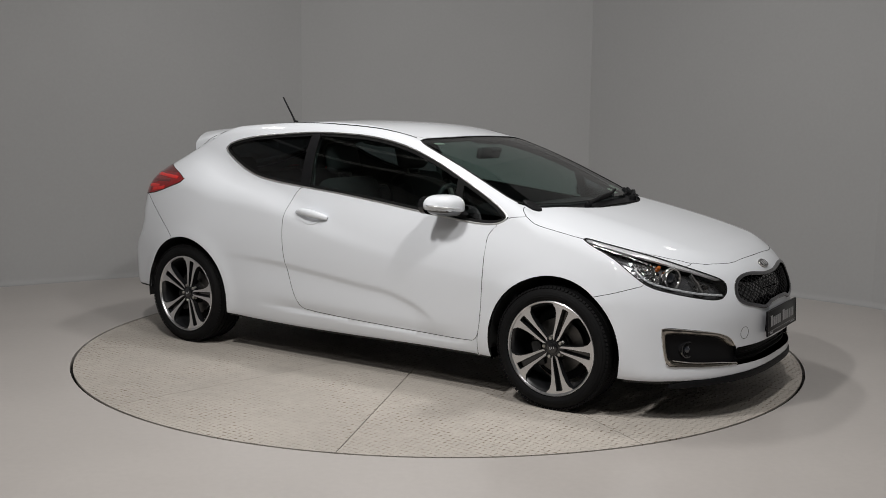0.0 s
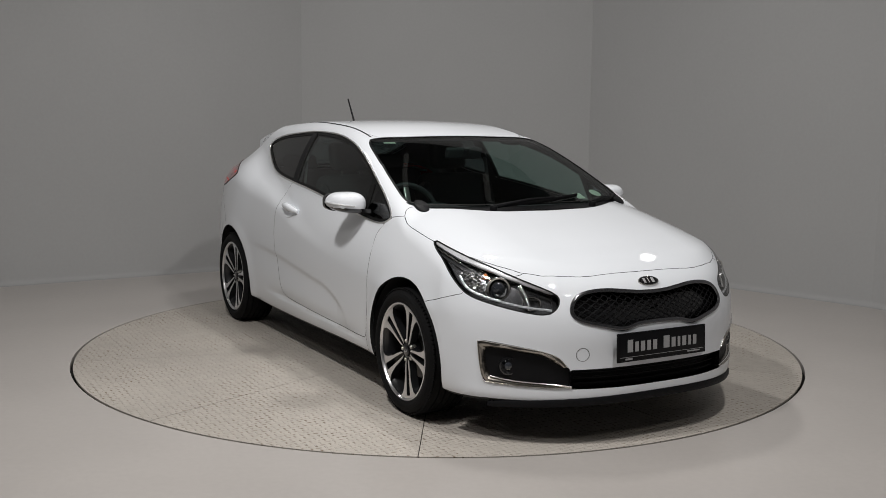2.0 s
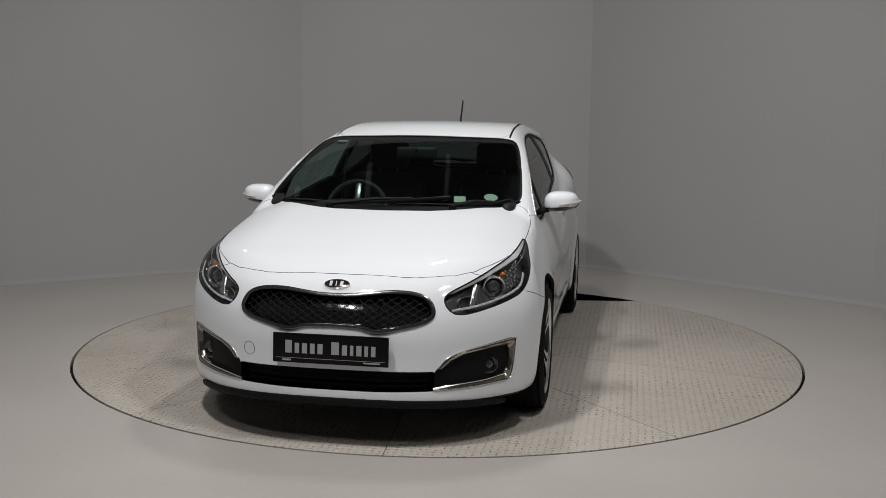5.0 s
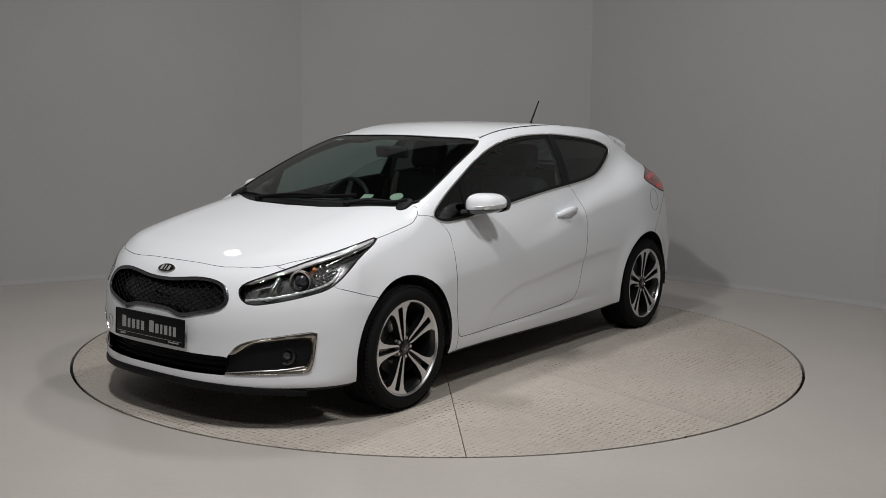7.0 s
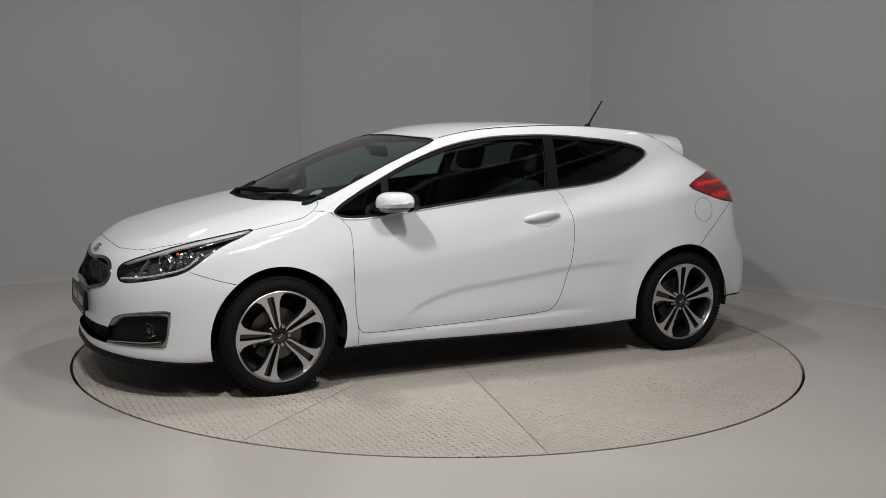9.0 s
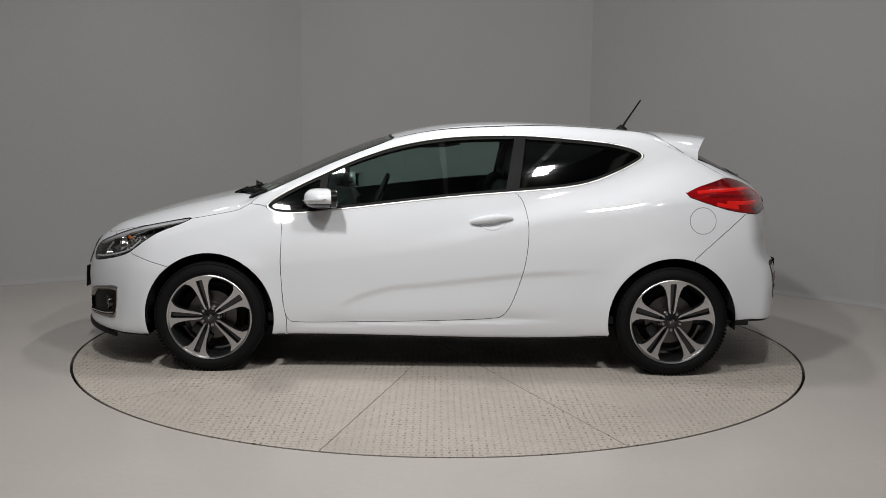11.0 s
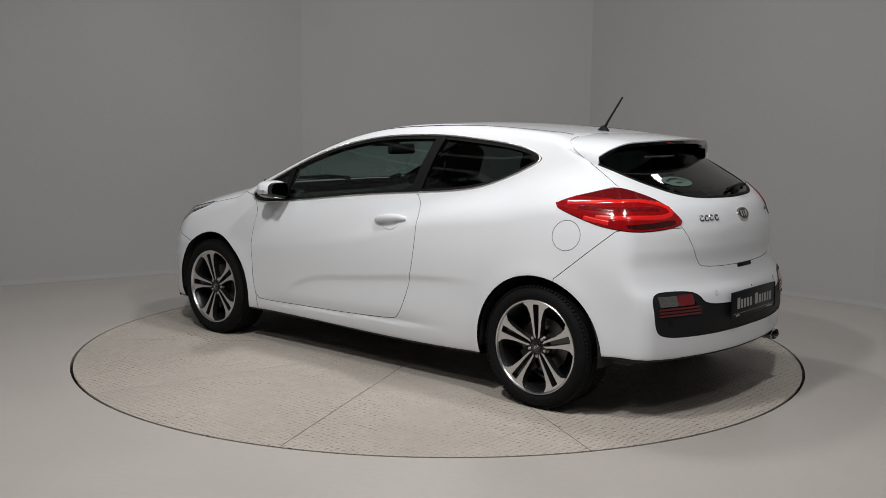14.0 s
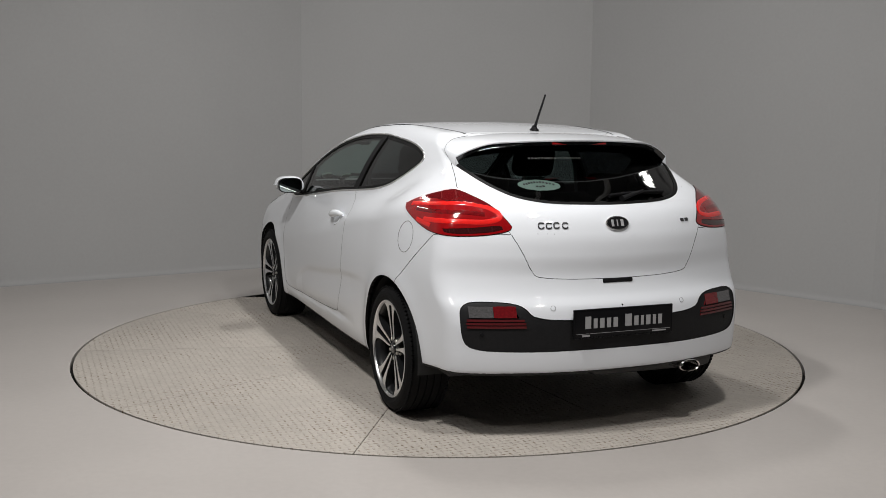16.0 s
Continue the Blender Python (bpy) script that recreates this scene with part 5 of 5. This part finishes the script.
def rear_face():
    # roof spoiler: upper skin, black underside
    bm, under = bmesh.new(), bmesh.new()
    n_y, n_v = 44, 12
    top_rows, low_rows = [], []
    for i in range(n_y + 1):
        y = -0.600 + 1.200 * i / n_y
        ay = abs(y)
        x0 = -1.262 - 0.20 * ay**3.0
        q, nrm = on_skin("top", x0, ay, None)
        zt = 1.363 - 0.075 * ay**2 - 0.055 * (max(0, ay - 0.40) / 0.20) ** 2
        xt = -1.650 + 0.42 * ay**2
        zc = q.z - 0.045 * 1.0 - (0.02 * ay)
        zc = (q.z + zt) / 2 + 0.010
        row = []
        for v in range(n_v + 1):
            t = v / n_v
            x = x0 + (xt - x0) * t
            z = (1 - t) ** 2 * (q.z + 0.001) + 2 * t * (1 - t) * zc + t * t * zt
            row.append((x, y, z))
        low = [(xt + 0.002, y, zt - 0.006), (xt + 0.012, y, zt - 0.024 - 0.03 * max(0, ay - 0.5) * 4)]
        xb = min(xt + 0.17, -1.36)
        zq = float(1.345 - 0.25 * ay**2)
        low.append((xb, y, min(zq, zt - 0.02)))
        top_rows.append([bm.verts.new(q) for q in row + [low[0]]])
        low_rows.append([under.verts.new(q) for q in low])
    for rows, mesh in ((top_rows, bm), (low_rows, under)):
        for a, b in zip(rows, rows[1:]):
            for k in range(len(a) - 1):
                mesh.faces.new((a[k], a[k + 1], b[k + 1], b[k]))
    for e in (0, -1):
        # cheek: from the end of the spoiler down to the skin beside the glass
        last, s = top_rows[e], (1 if e else -1)
        foot, back = [], []
        for v in last[2:]:
            q = on_skin("top", v.co.x, 0.60, None, s)[0]
            foot.append(bm.verts.new((v.co.x, s * 0.604, min(q.z - 0.006, v.co.z - 0.003))))
            back.append(bm.verts.new((v.co.x + 0.004, s * 0.570, min(q.z - 0.012, v.co.z - 0.02))))
        for k in range(len(foot) - 1):
            bm.faces.new((last[2 + k], last[3 + k], foot[k + 1], foot[k]))
            bm.faces.new((foot[k], foot[k + 1], back[k + 1], back[k]))
        bm.faces.new((last[-1], foot[-1], back[-1]))
    sp = part("spoiler", bm, PAINT, car, "white roof spoiler with black underside", angle=50)
    part("spoiler_underside", under, GLOSS, sp, angle=60)
    for side in (1, -1):   # the joint between quarter panel and spoiler
        low, _ = skin_line("side", [(-1.415, 1.272), (-1.372, 1.299), (-1.335, 1.328)], side, 6)
        high, _ = skin_line("top", [(-1.302, 0.585), (-1.282, 0.52), (-1.272, 0.44)], side, 6, 0.0015)
        low[:, 1] = side * np.maximum(np.abs(low[:, 1]) + 0.0005, 0.6055)
        seam = np.concatenate([low[:-3], high[2:]])
        for _ in range(5):
            seam[1:-1] = seam[1:-1] * 0.5 + (seam[:-2] + seam[2:]) * 0.25
        part("spoiler_seam", tube(bmesh.new(), [Vector(q) for q in seam.tolist()], 0.0011, 6), GAP, car)
    bm = box(bmesh.new(), pose(-1.632, 0, 1.346), 0.012, 0.30, 0.010, 0.002)
    part("high_brake_light", bm, DARK_RED, sp, "dark red brake light")
    # badge, letter bars, release handle
    q, n = on_skin("rear", 0.0, 0.990, None)
    m = seat_frame(q + n * 0.002, n)
    badge = part("badge", disc(bmesh.new(), m, 0.062, 0.006, 40, 0.56), CHROME, car, "oval chrome and black badge")
    part("badge_field", disc(bmesh.new(), m @ pose(0, 0, 0.003), 0.057, 0.004, 40, 0.53), GLOSS, badge)
    bars = bmesh.new()
    for dx, wd in ((-0.028, 0.013), (-0.003, 0.005), (0.023, 0.015)):
        box(bars, m @ pose(dx, 0, 0.0075), wd, 0.032, 0.002, 0.0006, 1)
    part("badge_marks", bars, SILVER_INK, badge)
    for y, wd in ((0.372, 0.030), (0.337, 0.030), (0.302, 0.030), (0.262, 0.030)):
        q, n = on_skin("rear", y, 0.985, None, 1)
        m = seat_frame(q + n * 0.002, n)
        ring = [m @ Vector((0.0125 * math.copysign(abs(math.cos(a)) ** 0.6, math.cos(a)), 0.0125 * math.copysign(abs(math.sin(a)) ** 0.6, math.sin(a)), 0)) for a in np.linspace(0.5, 2 * math.pi - 0.3, 18)]
        part("letter_bar", tube(bmesh.new(), ring, 0.0032, 6), SMOKED_CHROME, car)
    for y in (-0.395, -0.425):
        q, n = on_skin("rear", abs(y), 0.990, None, -1)
        part("letter_bar", box(bmesh.new(), seat_frame(q + n * 0.002, n), 0.024, 0.016, 0.003, 0.001), SMOKED_CHROME, car)
    q, n = on_skin("rear", 0.0, 0.728, None)
    bm = box(bmesh.new(), seat_frame(q - n * 0.004, n), 0.16, 0.022, 0.016, 0.006)
    part("release_handle", bm, BLACK, car)
    # wiper on its spindle
    glass_pts = []
    line = skin_line("rear", [(0.01, 1.100), (0.12, 1.108), (0.25, 1.112), (0.34, 1.110)], -1, 6)
    wiper = part("rear_wiper", edging(bmesh.new(), line, 0.016, 0.010, 0.010, False), BLACK, car, "black rear wiper")
    q, n = on_skin("rear", 0.07, 1.088, None, -1)
    part("wiper_arm", tube(bmesh.new(), [q + n * 0.012, Vector(line[0][10]) + Vector(line[1][10]) * 0.022], [0.018, 0.009], 10, flat=0.7), BLACK, wiper)
    # sensors
    for side in (1, -1):
        q, n = on_skin("rear", 0.345, 0.618, None, side)
        part("parking_sensor", disc(bmesh.new(), seat_frame(q, n), 0.011, 0.0012, 20), PAINT, car)
        ring = [seat_frame(q, n) @ Vector((0.0118 * math.cos(a), 0.0118 * math.sin(a), 0.0006)) for a in np.linspace(0, 2 * math.pi, 24, endpoint=False)]
        part("sensor_ring", tube(bmesh.new(), ring, 0.0007, 5, True), GAP, car)
        q, n = on_skin("rear", 0.66, 0.502, None, side)
        part("parking_sensor", disc(bmesh.new(), seat_frame(q, n), 0.010, 0.002, 20), BLACK, car)
    # exhaust
    prof = [(0.036, -0.30), (0.044, -0.10), (0.047, 0.0), (0.044, 0.003), (0.041, 0.0), (0.038, -0.12), (0.0, -0.13)]
    part("exhaust_tip", lathe(bmesh.new(), prof, pose(-2.045, -0.41, 0.292, 0, -90, 0) @ Matrix.Diagonal((0.62, 1.25, 1, 1)), 36), CHROME, car, "oval chrome exhaust tip")
    part("silencer", box(bmesh.new(), pose(-1.80, -0.30, 0.30), 0.22, 0.70, 0.13, 0.04), IRON, car)
    # filler flap, near side only
    q, n = on_skin("side", -1.482, 0.898, None, 1)
    ring = []
    for a in np.linspace(0, 2 * math.pi, 48, endpoint=False):
        q, n = on_skin("side", -1.482 + 0.076 * math.cos(a), 0.898 + 0.074 * math.sin(a), None, 1)
        ring.append(q)
    part("filler_flap", tube(bmesh.new(), ring, 0.0014, 5, True), GAP, car, "round white filler flap outline")


def roof_things():
    for side in (1, -1):
        line = skin_line("top", [(0.262, 0.542), (-0.02, 0.534), (-0.35, 0.524), (-0.68, 0.504), (-1.0, 0.469), (-1.235, 0.436)], side, 14)
        part("roof_strip", edging(bmesh.new(), line, 0.011, 0.0012, 0.0, False), SEAL_AND_SHADE, car, "black roof ditch strip")
    q, n = on_skin("top", -1.150, 0.0, None)
    base = part("aerial", lathe(bmesh.new(), [(0.0, 0.030), (0.010, 0.028), (0.018, 0.016), (0.030, 0.004), (0.032, -0.01)], Matrix.Translation(q) @ Matrix.Diagonal((1.25, 0.7, 1, 1)), 28), BLACK, car, "black roof aerial")
    part("rod", tube(bmesh.new(), [(-1.160, 0, 1.420), (-1.180, 0, 1.455), (-1.268, 0, 1.588)], [0.0085, 0.0065, 0.0050], 10), BLACK, base)


def wipers():
    for k, (foot, tip) in enumerate((((1.235, -0.30), (1.10, 0.33)), ((1.215, 0.36), (1.045, 0.64)))):
        pts, nor = skin_line("top", [(foot[0], abs(foot[1])), (foot[0], abs(foot[1]))], 1, 1)
        line, nrm = [], []
        for t in np.linspace(0, 1, 14):
            x = foot[0] + (tip[0] - foot[0]) * t + 0.02 * math.sin(math.pi * t)
            y = foot[1] + (tip[1] - foot[1]) * t
            q, n = on_skin("top", x, abs(y), None, 1 if y >= 0 else -1)
            line.append(q), nrm.append(n)
        w = part("windscreen_wiper", edging(bmesh.new(), (np.array(line), np.array(nrm)), 0.014, 0.012, 0.012, False), BLACK, car, "black windscreen wiper")
        part("wiper_arm", tube(bmesh.new(), [line[0] + nrm[0] * 0.01, line[5] + nrm[5] * 0.03, line[9] + nrm[9] * 0.024], [0.013, 0.008, 0.006], 8), BLACK, w)
        part("wiper_pivot", disc(bmesh.new(), seat_frame(line[0], nrm[0], (0, 1, 0)), 0.020, 0.018, 20), BLACK, w)
    # corner pieces of the cowl and its vent slots
    for side in (1, -1):
        q, n = on_skin("top", 1.075, 0.640, None, side)
        part("cowl_corner", disc(bmesh.new(), seat_frame(q, n, (0, 1, 0)), 0.060, 0.012, 24, 0.6), BLACK, car)
    slots = bmesh.new()
    for s in range(-20, 21):
        y = s * 0.018 + 0.12
        q, n = on_skin("top", 1.265, abs(y), None, 1 if y >= 0 else -1)
        box(slots, seat_frame(q - n * 0.009, n, (0, 1, 0)), 0.010, 0.006, 0.004)
    tagged(part("cowl_vent", slots, SEAL_AND_SHADE, car), kind="stuff")


def cabin():
    # lining: the skin drawn in, dark below and grey above
    for name, pick, mat in (("cabin_lining", ["door", "shell", "wing", "window_frame", "pillar_cover", "corner_post"], TRIM), ("headlining", ["roof"], LINER), ("tailgate_lining", ["tailgate"], TRIM)):
        v, n, f = hull.piece(pick, 0, 0.030)
        c = v[f].mean(1)
        ok = (c[:, 0] < 1.02) & (c[:, 0] > -1.95) & (c[:, 2] > 0.30)
        wheel_in = (np.abs(np.abs(c[:, 0]) - 1.325) < 0.42) & (c[:, 2] < 0.72)
        f = f[ok & ~wheel_in]
        used, f = np.unique(f, return_inverse=True)
        ob = mesh_object(name, v[used], f.reshape(-1, 3)[:, ::-1], mat, car)
    part("cabin_floor", box(bmesh.new(), pose(-0.35, 0, 0.30), 2.9, 1.50, 0.05, 0.01), TRIM, car)
    part("bulkhead", box(bmesh.new(), pose(1.02, 0, 0.60), 0.04, 1.44, 0.60, 0.01), TRIM, car)
    # dashboard: a rounded slab rising to a cowl before the driver
    bm = bmesh.new()
    rows = []
    for i in range(25):
        y = -0.71 + 1.42 * i / 24
        hump = 0.035 * math.exp(-(((y + 0.37) / 0.16) ** 2))
        prof = [(1.04, 0.935), (0.90, 0.950 + hump * 0.2), (0.72, 0.955 + hump), (0.62, 0.945 + hump), (0.575, 0.90 + hump * 0.5), (0.60, 0.80), (0.64, 0.62), (0.70, 0.45)]
        rows.append([bm.verts.new((x, y, z)) for x, z in prof])
    for a, b in zip(rows, rows[1:]):
        for k in range(7):
            bm.faces.new((a[k], a[k + 1], b[k + 1], b[k]))
    part("dashboard", bm, TRIM, car, "black moulded dashboard")
    # steering wheel on the right-hand side
    m = pose(0.44, -0.37, 0.895, 0, 68, 0)
    ring = [m @ Vector((0.185 * math.cos(a), 0.185 * math.sin(a), 0)) for a in np.linspace(0, 2 * math.pi, 40, endpoint=False)]
    sw = part("steering_wheel", tube(bmesh.new(), ring, 0.016, 10, True), TRIM, car, "black steering wheel")
    part("hub", disc(bmesh.new(), m, 0.075, 0.025, 28), TRIM, sw)
    for a in (0, 90, 180):
        part("spoke", box(bmesh.new(), m @ pose(0, 0, 0, 0, 0, a + 90) @ pose(0.12, 0, 0), 0.11, 0.035, 0.016, 0.004), SATIN if a == 90 else TRIM, sw)

    def front_seat(y):
        seat = new("seat")
        seat.parent = car
        part("cushion", box(bmesh.new(), pose(0.02, y, 0.52, 0, -8), 0.52, 0.50, 0.16, 0.06, 4), CLOTH, seat)
        part("backrest", box(bmesh.new(), pose(-0.30, y, 0.80, 0, -20), 0.15, 0.50, 0.60, 0.065, 4), CLOTH, seat)
        part("headrest", box(bmesh.new(), pose(-0.435, y, 1.205, 0, -16), 0.10, 0.27, 0.19, 0.045, 4), CLOTH, seat)
        for s in (-0.06, 0.06):
            part("headrest_post", tube(bmesh.new(), [(-0.40, y + s, 1.05), (-0.43, y + s, 1.16)], 0.006), STEEL, seat)
        for s in (-0.24, 0.24):
            part("bolster", box(bmesh.new(), pose(-0.27, y + s, 0.80, 0, -20), 0.17, 0.07, 0.46, 0.033, 3), CLOTH, seat)
    front_seat(0.37), front_seat(-0.37)
    bench = new("rear_seat")
    bench.parent = car
    part("cushion", box(bmesh.new(), pose(-0.88, 0, 0.50, 0, -6), 0.50, 1.22, 0.16, 0.05, 3), CLOTH, bench)
    part("backrest", box(bmesh.new(), pose(-1.20, 0, 0.80, 0, -22), 0.14, 1.22, 0.58, 0.05, 3), CLOTH, bench)
    for y in (-0.36, 0.36):
        part("headrest", box(bmesh.new(), pose(-1.32, y, 1.12, 0, -14), 0.08, 0.25, 0.12, 0.035, 3), CLOTH, bench)
    part("parcel_shelf", box(bmesh.new(), pose(-1.55, 0, 0.985), 0.42, 1.10, 0.02, 0.005), TRIM, car)
    # driving mirror and its stalk
    dm = part("rear_view_mirror", box(bmesh.new(), pose(0.415, 0, 1.252, 0, 12), 0.035, 0.245, 0.070, 0.016, 3), TRIM, car, "black rear-view mirror")
    part("stalk", tube(bmesh.new(), [(0.44, 0, 1.27), (0.50, 0, 1.272)], 0.012), TRIM, dm)
    for side in (1, -1):
        part("belt", tube(bmesh.new(), [(-0.42, side * 0.665, 1.22), (-0.40, side * 0.70, 0.95), (-0.38, side * 0.715, 0.70)], 0.022, 8, flat=0.12, up=(0, 1, 0)), BELT, car, "grey seat belt")
        part("grab_handle", tube(bmesh.new(), [(-0.10, side * 0.575, 1.315), (-0.02, side * 0.56, 1.30), (0.10, side * 0.56, 1.295), (0.16, side * 0.575, 1.30)], 0.009), TRIM, car)
    # stickers inside the glass
    q, n = on_skin("top", 1.075, 0.375, None)
    part("parking_permit", box(bmesh.new(), seat_frame(q - n * 0.006, n, (0, 0, 1)), 0.062, 0.060, 0.001), PAPER, car, "pale paper permit")
    q, n = on_skin("top", 1.015, 0.535, None)
    part("tax_disc", disc(bmesh.new(), seat_frame(q - n * 0.008, n), 0.037, 0.001, 28), PAPER, car, "round paper disc")
    q, n = on_skin("top", 0.372, 0.475, None, -1)
    part("toll_tag", box(bmesh.new(), seat_frame(q - n * 0.006, n), 0.070, 0.022, 0.002), PAPER, car, "small pale tag")
    q, n = on_skin("rear", 0.29, 1.155, None)
    m = seat_frame(q - n * 0.004, n)
    oval = [(0.100 * math.cos(a), 0.036 * math.sin(a)) for a in np.linspace(0, 2 * math.pi, 40, endpoint=False)]
    bm = bmesh.new()
    verts = []
    for a, b in oval:
        q2, n2 = on_skin("rear", 0.29 - a, 1.155 + b * 0.62, None)
        verts.append(bm.verts.new(q2 + n2 * 0.0005))
    bm.faces.new(verts)
    part("window_sticker", bm, STICKER, car, "pale green oval window sticker")
    bm = bmesh.new()
    for s in range(-5, 6):
        q2, n2 = on_skin("rear", 0.29 - s * 0.014, 1.167 - 0.010 * (s / 5) ** 2, None)
        box(bm, seat_frame(q2 + n2 * 0.001, n2), 0.009, 0.014, 0.0008)
    for s in (-1, 0, 1):
        q2, n2 = on_skin("rear", 0.29 - s * 0.016, 1.150, None)
        box(bm, seat_frame(q2 + n2 * 0.001, n2), 0.012, 0.012, 0.0008)
    tagged(part("print_bar", bm, SEAL_AND_SHADE, car), kind="stuff")
    bm = bmesh.new()
    for s in range(-8, 9):
        y = 0.10 + s * 0.017
        q2, n2 = on_skin("rear", abs(y), 1.272, None, 1 if y >= 0 else -1)
        box(bm, seat_frame(q2 + n2 * 0.001, n2), 0.011, 0.012, 0.0008)
    tagged(part("print_bar", bm, WHITE_INK, car), kind="stuff")


headlamps()
front_face()
plates()
mirrors()
handles()
tail_lamps()
rear_face()
roof_things()
wipers()
cabin()

room()
beams()
# the two added fill lamps at y = -4.7 get the same housing
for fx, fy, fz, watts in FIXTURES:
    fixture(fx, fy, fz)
table = turntable()

# ---- what moves: the turntable and the car on it ----
TURN = ((0.0, -33.92), (2.0, -60.62), (4.5, -93.91), (7.0, -127.25), (9.0, -153.85), (11.5, -186.55), (12.5, -200.15), (14.0, -220.75), (16.0, -247.9))


def motions():
    walk(table, [(t, pose(0, 0, 0, 0, 0, a)) for t, a in TURN])
    walk(car, [(t, pose(0, 0, 0, 0, 0, a) @ pose(-0.0129, -0.0672, 0.0)) for t, a in TURN])


motions()
